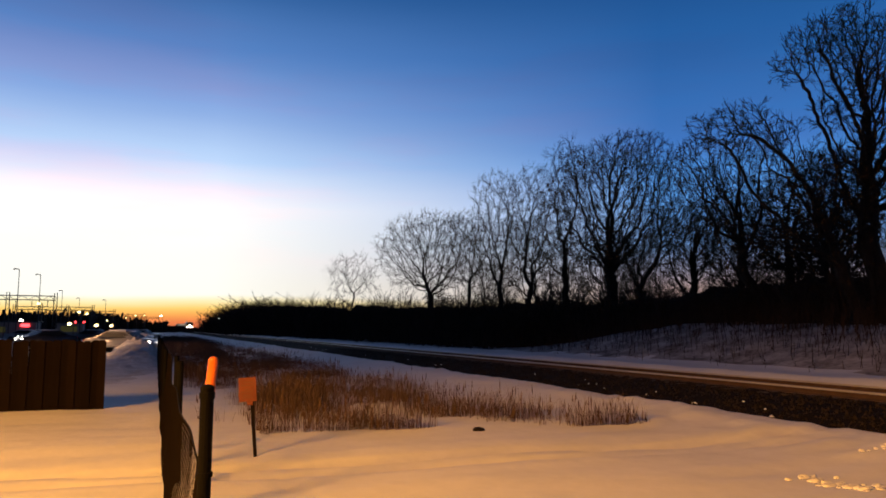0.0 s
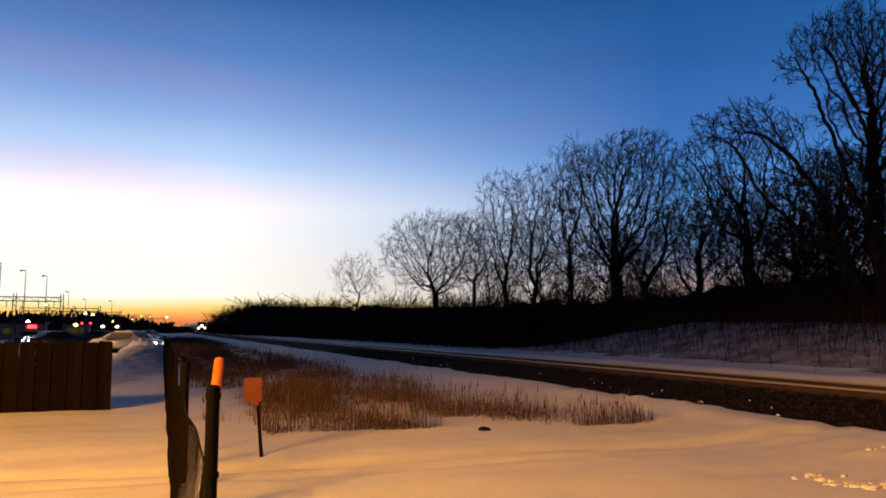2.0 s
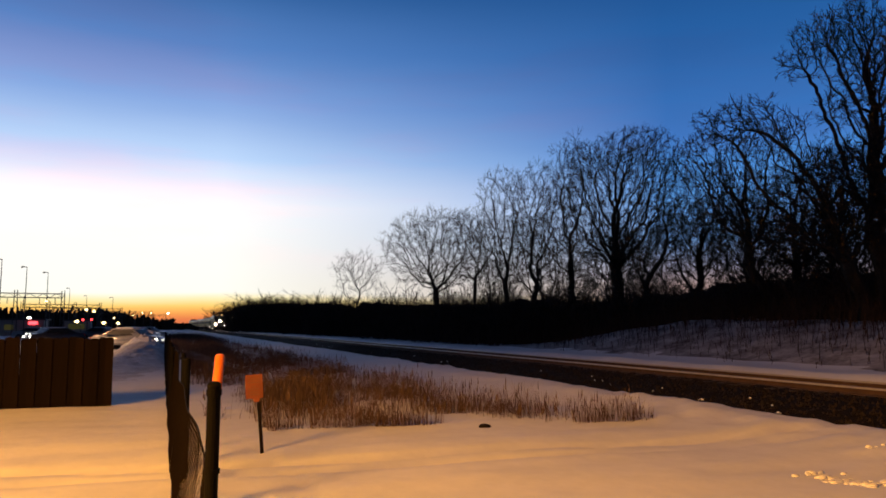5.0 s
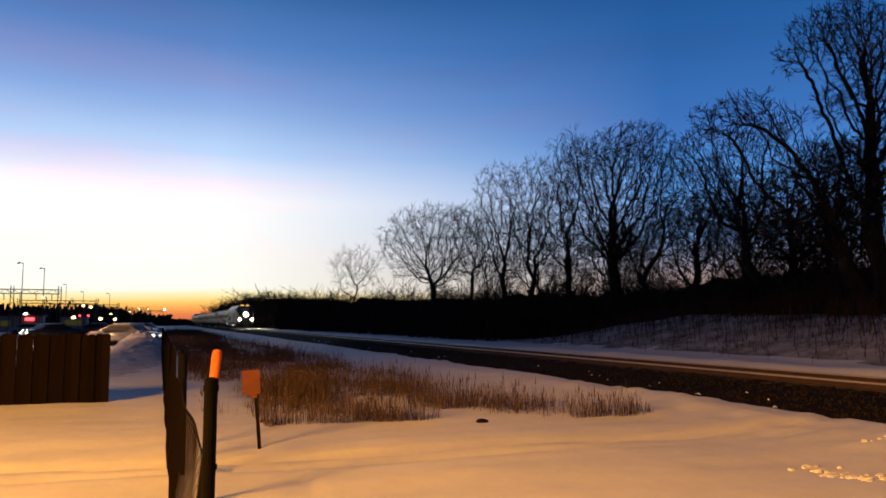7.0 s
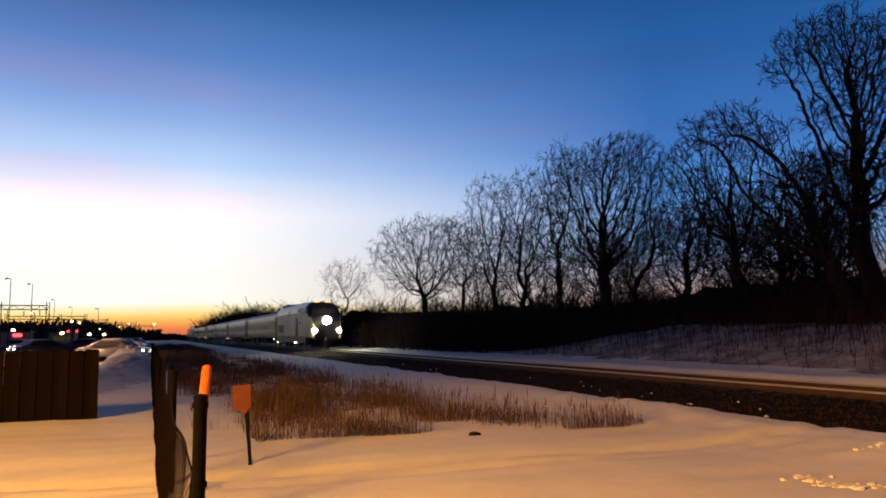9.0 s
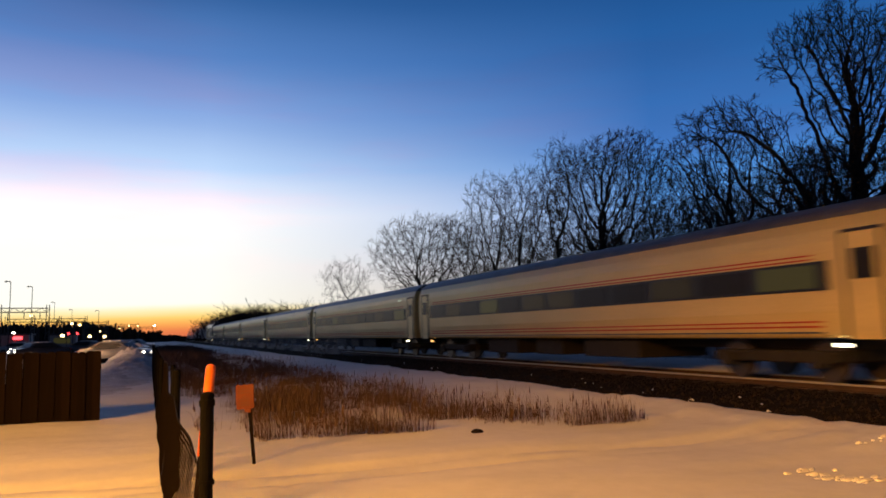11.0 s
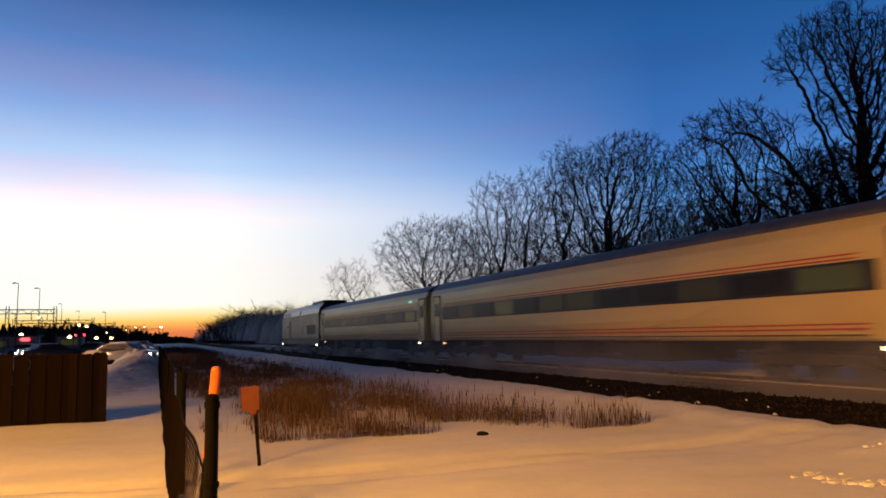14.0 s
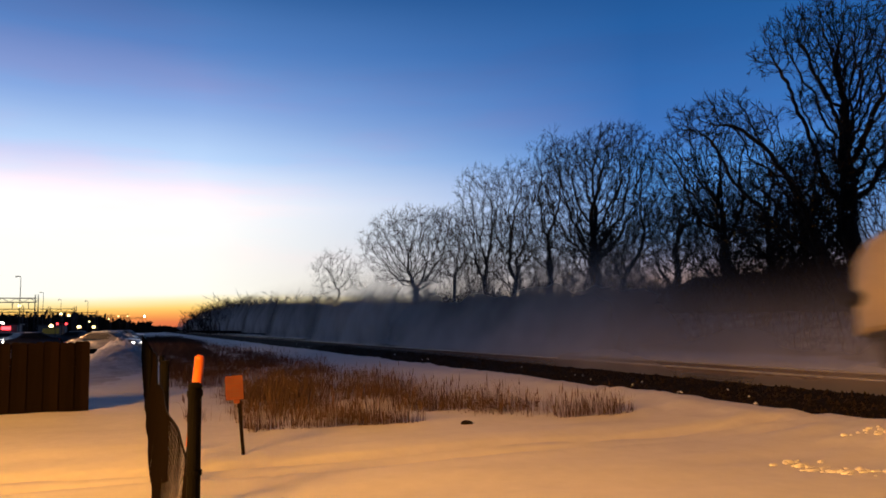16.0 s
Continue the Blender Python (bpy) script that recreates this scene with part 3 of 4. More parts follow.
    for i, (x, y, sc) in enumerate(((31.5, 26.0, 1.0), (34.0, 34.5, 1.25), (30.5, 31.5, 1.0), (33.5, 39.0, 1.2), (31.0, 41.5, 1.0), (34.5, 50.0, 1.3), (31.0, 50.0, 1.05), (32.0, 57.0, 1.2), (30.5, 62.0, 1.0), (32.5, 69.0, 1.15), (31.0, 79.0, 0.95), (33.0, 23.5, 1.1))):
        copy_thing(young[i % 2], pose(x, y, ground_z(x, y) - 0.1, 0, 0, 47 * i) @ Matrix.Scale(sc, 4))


def bulk(y):
    """The thicket is low on the bank and taller farther on."""
    return 0.84 + 0.33 * smooth(24, 60, y) + 0.30 * smooth(60, 100, y) + 1.0 * smooth(100, 185, y) - 1.3 * smooth(235, 330, y)


def brush():
    """Bush clumps, each of many forked stems; the copies share a few meshes."""
    def clump(seed, h, w, n):
        rnd = random.Random(seed)
        st = Sticks()
        for _ in range(n):
            a, q = rnd.random() * 6.28, w * math.sqrt(rnd.random())
            p = Vector((q * math.cos(a), q * math.sin(a), -0.3))
            d = Vector((rnd.gauss(0, 0.22), rnd.gauss(0, 0.22), 1)).normalized()
            hh = h * rnd.uniform(0.45, 1.0) * (1.1 - 0.5 * q / w)
            m = p + d * hh * 0.5
            e = m + (d + Vector((rnd.gauss(0, 0.2), rnd.gauss(0, 0.2), 0))).normalized() * hh * 0.5
            st.add(p, m, 0.035, 0.022)
            st.add(m, e, 0.022, 0.006)
            for _ in range(6):
                f = rnd.uniform(0.25, 0.95)
                b = p.lerp(m, f * 2) if f < 0.5 else m.lerp(e, f * 2 - 1)
                t = turn(d, rnd.uniform(20, 65), rnd)
                g = b + t * hh * rnd.uniform(0.12, 0.34)
                st.add(b, g, 0.014, 0.005)
                t2 = turn(t, rnd.uniform(15, 50), rnd)
                st.add(b.lerp(g, 0.55), b.lerp(g, 0.55) + t2 * hh * 0.14, 0.009, 0.004)
        return st.mesh("brush", BRUSH)

    kinds = [clump(i, 3.2, 1.7, 46) for i in range(4)]
    rnd = random.Random(77)
    y = 14.0
    while y < 330:
        step = 1.5 if y < 60 else 2.6 if y < 140 else 5
        for row in range(4):
            x0 = 24.4 - 4.2 * smooth(26, 40, y)
            x = x0 + row * 2.0 + rnd.uniform(-0.7, 0.7)
            s = rnd.uniform(0.75, 1.25) * (1, 1.08, 1.2, 1.35)[row] * bulk(y)
            o = new("brush_clump", rnd.choice(kinds))
            o.matrix_basis = pose(x, y + rnd.uniform(-0.8, 0.8), ground_z(x, y), 0, 0, rnd.uniform(0, 360)) @ Matrix.Diagonal((s * (1.5 if y > 140 else 1.1), s * (1.5 if y > 140 else 1.1), s, 1))
            tagged(o, "dense leafless dark brush on the bank", "brush", "brush along the railway bank", kind="stuff")
        y += step
    # a dark lumpy sheet for the shade inside the thicket, behind the outer stems
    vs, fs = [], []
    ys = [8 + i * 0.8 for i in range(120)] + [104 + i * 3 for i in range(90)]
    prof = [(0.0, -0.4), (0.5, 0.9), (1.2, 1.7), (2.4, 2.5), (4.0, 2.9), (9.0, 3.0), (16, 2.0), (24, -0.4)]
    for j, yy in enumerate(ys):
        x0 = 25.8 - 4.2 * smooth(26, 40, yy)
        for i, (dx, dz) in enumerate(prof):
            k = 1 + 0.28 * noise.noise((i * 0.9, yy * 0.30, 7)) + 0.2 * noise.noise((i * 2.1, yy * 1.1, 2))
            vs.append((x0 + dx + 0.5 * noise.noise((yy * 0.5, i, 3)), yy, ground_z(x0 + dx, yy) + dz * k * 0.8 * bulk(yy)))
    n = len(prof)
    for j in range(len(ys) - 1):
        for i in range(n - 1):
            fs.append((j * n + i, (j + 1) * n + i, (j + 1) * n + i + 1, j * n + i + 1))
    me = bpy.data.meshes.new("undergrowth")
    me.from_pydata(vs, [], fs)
    me.materials.append(THICKET_SHADE)
    tagged(new("undergrowth", me), "lumpy dark sheet for the shade inside the thicket", "undergrowth", kind="stuff")
    # single stems poking out of the snowy slope
    st = Sticks()
    for _ in range(3200):
        yy = rnd.uniform(12, 50)
        x = 17.8 + 6.6 * rnd.random() ** 0.6
        p = Vector((x, yy, ground_z(x, yy) - 0.05))
        hh = rnd.uniform(0.25, 1.2) * (0.5 + 0.5 * smooth(18, 23, x))
        d = Vector((rnd.gauss(0, 0.15), rnd.gauss(0, 0.15), 1)).normalized()
        st.add(p, p + d * hh, 0.011, 0.005)
        for _ in range(2):
            b = p + d * hh * rnd.uniform(0.4, 0.9)
            st.add(b, b + turn(d, 35, rnd) * hh * 0.3, 0.007, 0.003)
    tagged(new("bank_stems", st.mesh("bank_stems", BRUSH)), "thin dead stems poking out of the snowy bank", "stems", kind="stuff")


def reeds():
    rnd = random.Random(9)
    vs, fs = [], []

    def blade(x, y, h):
        a = rnd.random() * 6.28
        w = rnd.uniform(0.0018, 0.0038) * (1 + y / 40)
        lx, ly = rnd.gauss(0, 0.2) * h, rnd.gauss(0, 0.2) * h
        z = ground_z(x, y) - 0.04
        k = len(vs)
        for f, ww in ((0, 1), (0.55, 0.8), (1, 0.15)):
            cx, cy = x + lx * f * f, y + ly * f * f
            vs.append((cx - w * ww * math.cos(a), cy - w * ww * math.sin(a), z + h * f))
            vs.append((cx + w * ww * math.cos(a), cy + w * ww * math.sin(a), z + h * f))
        fs.append((k, k + 1, k + 3, k + 2))
        fs.append((k + 2, k + 3, k + 5, k + 4))
        if rnd.random() < 0.06:
            b = len(vs)
            zz = z + h * 0.97
            px, py = x + lx, y + ly
            s = 0.010 * (1 + y / 60)
            vs.extend([(px - s, py, zz - 0.03), (px + s, py, zz - 0.03), (px, py, zz + 0.13), (px, py - s, zz)])
            fs.extend([(b, b + 1, b + 2), (b, b + 3, b + 2)])

    made = 0
    while made < 46000:
        y = 9.9 + 110 * rnd.random() ** 2.2
        xl = 1.5 if y < 13 else 0.75
        xr = 7.7 - 0.9 * smooth(10, 16, y) - 0.8 * smooth(20, 60, y)
        x = rnd.uniform(xl, xr)
        front = 11.15 - 0.2 * (x - 1.5) + 0.35 * noise.noise((x * 1.1, 3, 0))
        if y < front:
            continue
        d = noise.noise((x * 0.55, y * 0.35, 8)) + 0.35 * noise.noise((x * 2, y * 1.6, 1))
        edge = smooth(0, 1.2, xr - x)
        if d < rnd.uniform(-0.22, 0.42) or rnd.random() > 0.25 + 0.75 * edge:
            continue
        if rnd.random() > 1 - 0.42 * smooth(4.0, 6.4, x):
            continue
        blade(x, y, rnd.uniform(0.15, 0.72) * (0.6 + 0.8 * max(0, d)) * (0.75 + 0.25 * edge))
        made += 1
    me = bpy.data.meshes.new("dry_reeds")
    me.from_pydata(vs, [], fs)
    me.materials.append(REED)
    tagged(new("dry_reeds", me), "dry reddish-brown reeds and weeds standing in snow", "reeds", kind="stuff")


# ---- the near corner: fences, marker, sign ----
def chain_fence():
    x0 = 0.26
    f = empty("chain_link_fence", "old sagging chain-link fence half buried in snow", "fence", at=(x0, 0, 0))
    posts = [(3.93, 0.98, 0.034), (8.1, 0.93, 0.03), (8.9, 0.90, 0.03), (9.6, 0.93, 0.028)] + [(13.2 + i * 3.0, 0.92, 0.03) for i in range(12)]
    for y, top, r in posts:
        bm = B()
        xo = 0.0 if y < 9.7 else -0.08
        g = ground_z(x0, y) - 0.3
        cyl(bm, (xo + random.uniform(-0.01, 0.01), y, g), (xo, y, top), r, n=14)
        ball(bm, (xo, y, top), r * 1.12, 2, (1, 1, 0.6))
        cyl(bm, (xo, y, top - 0.05), (xo, y, top - 0.02), r * 1.18, n=14)
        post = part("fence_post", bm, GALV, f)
        if y < 5:
            for z in (0.55, 0.25, -0.05):
                b2 = B()
                cyl(b2, (xo, y, z - 0.012), (xo, y, z + 0.012), r * 1.2, n=14)
                part("tension_band", b2, GALV, post)

    def sheet(y, t):
        # t from 0 at the bottom to 1 at the top edge
        top = 0.61 - 0.09 * math.exp(-((y - 4.0) / 0.4) ** 2) + 0.025 * math.sin(y * 1.7) + 0.27 * smooth(9.8, 11.5, y)
        bot = ground_z(x0, y) - 0.03
        z = bot + (top - bot) * t
        x = -0.10 * (1 - t) ** 1.2 * (0.35 + 0.65 * smooth(3.9, 5.5, y)) - 0.008 * math.sin(y * 2.1) - 0.03 * smooth(3.95, 4.6, y)
        return Vector((x, y, z))

    st = Sticks()
    pitch = 0.05
    ylen = (3.96, 15.0)
    rows = 26
    n = int((ylen[1] - ylen[0]) / pitch)
    for i in range(n):
        for j in range(rows):
            y0, y1 = ylen[0] + i * pitch, ylen[0] + (i + 1) * pitch
            a, b = (j / rows, (j + 1) / rows) if (i + j) % 2 == 0 else ((j + 1) / rows, j / rows)
            st.add(sheet(y0, a), sheet(y1, b), 0.0021 + 0.0013 * smooth(4.7, 7.0, y0), 0.0021 + 0.0013 * smooth(4.7, 7.0, y0), 3)
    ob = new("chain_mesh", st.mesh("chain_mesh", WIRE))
    ob.parent = f
    ob2 = Sticks()
    for i in range(60):
        y0, y1 = 3.96 + i * 0.2, 4.16 + i * 0.2
        ob2.add(sheet(y0, 1), sheet(y1, 1), 0.006, 0.006, 5)
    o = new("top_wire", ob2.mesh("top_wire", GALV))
    o.parent = f
    # the far run, seen edge on
    st = Sticks()
    for i in range(330):
        for j in range(10):
            y0, y1 = 15 + i * 0.1, 15.1 + i * 0.1
            a, b = (j / 10, (j + 1) / 10) if (i + j) % 2 == 0 else ((j + 1) / 10, j / 10)
            st.add(sheet(y0, a), sheet(y1, b), 0.006, 0.006, 3)
    o = new("chain_mesh", st.mesh("chain_mesh", WIRE))
    o.parent = f
    # loose tie wire at the foot of the end post
    w = Sticks()
    p = Vector((0.03, 3.9, 0.02))
    for i in range(8):
        q = p + Vector((0.018 * math.cos(i * 0.5), -0.01, -0.02 + 0.008 * i))
        w.add(p, q, 0.004, 0.004, 4)
        p = q
    o = new("tie_wire", w.mesh("tie_wire", WIRE))
    o.parent = f


def marker_post():
    x, y = 0.50, 6.9
    g = ground_z(x, y)
    t = empty("marker_post", "slim utility marker post with a bright orange sleeve", "marker post", at=(x, y, g))
    h = 1.03 - g
    bm = B()
    cyl(bm, (-0.125, 0, -0.2), (-0.05, 0, h - 0.66), 0.038, n=14)
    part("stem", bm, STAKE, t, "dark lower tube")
    bm = B()
    cyl(bm, (-0.062, 0, h - 0.80), (0.0, 0, h - 0.03), 0.045, n=20)
    ball(bm, (0.0, 0, h - 0.03), 0.045, 3, (1, 1, 0.75))
    part("sleeve", bm, ORANGE, t, "bright orange plastic sleeve", True)


def small_sign():
    x, y = 1.16, 9.42
    g = ground_z(x, y)
    t = empty("warning_sign", "small faded orange warning sign on a leaning stake", "sign", at=(x, y, g), rz=-8)
    top = 0.67 - g
    bm = B()
    box(bm, (0.0, 0, 0), (0.045, 0.03, top - 0.12), bevel=0.006)
    bmesh.ops.transform(bm, matrix=pose(0.03, 0.02, (top - 0.12) / 2 - 0.08, 0, -5.0, 0), verts=bm.verts[:])
    part("stake", bm, STAKE, t)
    bm = B()
    box(bm, (-0.055, -0.012, top - 0.145), (0.215, 0.012, 0.30), pose(0, 0, 0, 0, -3.5, 0), bevel=0.004)
    pl = part("sign_plate", bm, SIGN_O, t)
    bm = B()
    for z, w in ((0.09, 0.12), (0.05, 0.15), (0.0, 0.05), (-0.03, 0.14), (-0.07, 0.11), (-0.10, 0.13)):
        box(bm, (-0.055 + random.uniform(-0.01, 0.01), -0.0205, top - 0.145 + z), (w, 0.003, 0.014), pose(0, 0, 0, 0, -3.5, 0))
    part("print_bars", bm, SIGN_K, pl)
    bm = B()
    box(bm, (-0.02, -0.02, top - 0.315), (0.075, 0.02, 0.05), bevel=0.004)
    part("bracket", bm, SIGN_O, t)


def board_fence():
    t = empty("board_fence", "weathered brown picket board fence with dog-eared tops", "fence", at=(-0.88, 15.75, 0), rz=2.0)
    rnd = random.Random(4)
    meshes = []
    for k in range(4):
        bm = B()
        h = 1.62
        c = 0.03
        w = 0.071
        ring = [(-w, 0), (w, 0), (w, h - c), (w - c, h), (-w + c, h), (-w, h - c)]
        loft(bm, [[(x, -0.009, z) for x, z in ring], [(x, 0.009, z) for x, z in ring]])
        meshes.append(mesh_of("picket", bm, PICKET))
    i = 0
    x = -0.07
    while x > -7:
        o = new("picket", rnd.choice(meshes))
        o.parent = t
        o.matrix_basis = pose(x, (0.011 if i % 2 else -0.011) + rnd.uniform(-0.002, 0.002), -0.57 + rnd.uniform(-0.02, 0.02) - 0.012 * math.sin(x), rnd.uniform(-0.2, 0.2), rnd.uniform(-0.3, 0.3), 0)
        x -= 0.132 + rnd.uniform(0.0, 0.004)
        i += 1
    for z in (0.72, -0.1):
        bm = B()
        box(bm, (-3.5, 0.045, z), (7.0, 0.04, 0.09), bevel=0.004)
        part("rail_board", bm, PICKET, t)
    for x in (-0.1, -2.5, -4.9):
        bm = B()
        box(bm, (x, 0.10, 0.1), (0.09, 0.09, 1.9), bevel=0.006)
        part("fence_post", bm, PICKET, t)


def snow_lumps():
    # the ploughed ridge beside the parking place
    rnd = random.Random(31)
    bm = B()
    rings = []
    for j in range(150):
        y = 17.5 + 0.34 * j
        mid, hi = -1.1 + 0.3 * noise.noise((y * 0.25, 0, 0)), 0.95 * (1 + 0.55 * noise.noise((y * 0.45, 4, 0))) * smooth(19, 58, y) * (1 - smooth(62, 68, y))
        ring = []
        for i in range(17):
            s = i / 8 - 1
            z = hi * (1 - s * s) ** 0.8
            p = Vector((mid + s * 1.35, y, GROUND - 0.06 + z))
            ring.append(p + Vector((0.22 * noise.noise(p * 1.9), 0.18 * noise.noise(p * 2.6), 0.42 * z * noise.noise(p * 1.9) + 0.30 * z * noise.noise(p * 4.2) + 0.10 * z * noise.noise(p * 9))))
        rings.append(ring)
    loft(bm, rings, close_ring=False, caps=False)
    tagged(new("snow_bank", mesh_of("snow_bank", bm, BANK_SNOW, True)), "lumpy ridge of ploughed snow beside the parking place", "snow bank")
    # trodden, scuffed snow
    bm = B()
    for i in range(75):
        a = rnd.random()
        x, y = 6.5 + 0.5 * a * a + rnd.gauss(0, 0.14), 5.85 - 0.95 * a + rnd.gauss(0, 0.10)
        r = rnd.uniform(0.012, 0.042)
        ball(bm, (x, y, ground_z(x, y) + r * 0.1), r, 2, (1.7, 1, 0.7))
    for i in range(16):
        x, y = 8.3 + rnd.uniform(-0.2, 0.5), 6.4 + rnd.gauss(0, 0.08)
        r = rnd.uniform(0.012, 0.04)
        ball(bm, (x, y, ground_z(x, y) + r * 0.1), r, 2, (1.4, 1, 0.7))
    for v in bm.verts:
        v.co += Vector((noise.noise(v.co * 9), noise.noise(v.co * 9 + Vector((5, 0, 0))), noise.noise(v.co * 9 + Vector((0, 3, 0))))) * 0.018
    tagged(new("broken_snow", mesh_of("broken_snow", bm, SNOW, True)), "scuffed crusts of broken snow", "snow", kind="stuff")
    bm = B()
    ball(bm, (4.75, 10.45, ground_z(4.75, 10.45) + 0.0), 0.09, 3, (1.2, 0.9, 0.55))
    for v in bm.verts:
        v.co += Vector((noise.noise(v.co * 6), noise.noise(v.co * 6 + Vector((5, 0, 0))), noise.noise(v.co * 7))) * 0.025
    tagged(new("rock", mesh_of("rock", bm, STONE, True)), "small dark rock at the edge of the reeds", "rock")


# ---- the train ----
COACH_L = 25.95
SHORT = 0.83          # length of the leading unit against the rear engine


def coach():
    t = empty("passenger_coach", "silver aluminium passenger coach with red and blue stripes", "railway coach", "train set")
    L0, L1 = -25.56, -0.38
    half = [(1.42, 0.96), (1.50, 1.02), (1.55, 1.5), (1.55, 2.9), (1.51, 3.15), (1.41, 3.38)]
    roof = [(1.41, 3.38), (1.33, 3.48), (1.15, 3.60), (0.8, 3.75), (0.4, 3.83), (0.0, 3.86)]
    ring = half + [(-x, z) for x, z in half[::-1]]
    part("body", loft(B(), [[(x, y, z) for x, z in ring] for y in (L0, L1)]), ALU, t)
    rr = roof + [(-x, z) for x, z in roof[-2::-1]]
    part("roof", loft(B(), [[(x * 1.005, y, z + 0.004) for x, z in rr] for y in (L0 - 0.05, L1 + 0.05)]), COACH_ROOF, t)
    for sx in (-1, 1):
        for z, h, m, nm in ((2.57, 0.035, RED, "red_stripe"), (2.655, 0.035, RED, "red_stripe"), (1.29, 0.035, RED, "red_stripe"), (1.19, 0.04, RED, "red_stripe"), (1.07, 0.03, BLUE, "blue_stripe")):
            part(nm, box(B(), (sx * 1.553, (L0 + L1) / 2, z), (0.012, L1 - L0 - (3.5 if z > 2 else 3.2), h)), m, t)
        band = part("window_band", box(B(), (sx * 1.552, -13.05, 2.22), (0.016, 22.3, 0.60), bevel=0.003), LOCO_DARK, t)
        lit = (0, 2, 0, 1, 0, 2, 2, 0, 0, 2, 0, 1)
        for i in range(12):
            y = -2.95 - i * 1.835
            bm = box(B(), (0, 0, 0), (0.016, 1.55, 0.48), bevel=0.004)
            o = part("pane", bm, (GLASS, LIT_A, LIT_B)[lit[i]], band)
            o.matrix_basis = pose(sx * 1.563, y, 2.22)
        for y in (-24.98, -1.2):
            bm = box(B(), (sx * 1.552, y, 1.98), (0.03, 0.78, 2.08), bevel=0.006)
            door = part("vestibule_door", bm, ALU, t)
            b2 = B()
            for dy, dz, sy, sz in ((-0.42, 0, 0.07, 2.16), (0.42, 0, 0.07, 2.16), (0, 1.08, 0.9, 0.06)):
                box(b2, (sx * 1.557, y + dy, 1.98 + dz), (0.035, sy, sz))
            part("door_frame", b2, LOCO_DARK, door)
            part("door_window", box(B(), (sx * 1.57, y, 2.4), (0.01, 0.5, 0.6)), GLASS, door)
            part("step_light", box(B(), (sx * 1.50, y + (0.62 if y < -20 else -0.75), 0.82), (0.06, 0.22, 0.07)), STEPLIGHT if y < -20 else AMBER, t)
    # gangway diaphragms, widened in black to put shade into the coach gaps
    for y in (L0 - 0.18, L1 + 0.18):
        part("end_diaphragm", box(B(), (0, y, 2.25), (2.3, 0.35, 2.8), bevel=0.04), RUBBER, t)
    for y in (L0 + 3.4, L1 - 3.4):
        b = part("bogie", box(B(), (0, y, 0.55), (2.3, 3.4, 0.26), bevel=0.05), UNDER, t)
        for dy in (-1.28, 1.28):
            bm = B()
            for sx in (-0.72, 0.72):
                cyl(bm, (sx - 0.07, y + dy, 0.46), (sx + 0.07, y + dy, 0.46), 0.46, n=24)
            cyl(bm, (-1.1, y + dy, 0.46), (1.1, y + dy, 0.46), 0.09, n=10)
            part("wheelset", bm, WHEEL, b)
            for sx in (-1.12, 1.12):
                part("axle_box", box(B(), (sx, y + dy, 0.48), (0.2, 0.4, 0.34), bevel=0.03), UNDER, b)
    for y, l, w in ((-9, 2.6, 2.5), (-12.4, 1.8, 2.3), (-16.2, 2.8, 2.5)):
        part("underfloor_box", box(B(), (0, y, 0.64), (w, l, 0.5), bevel=0.03), UNDER, t)
    part("centre_sill", box(B(), (0, -13, 0.8), (0.7, 24.5, 0.2)), UNDER, t)
    return t


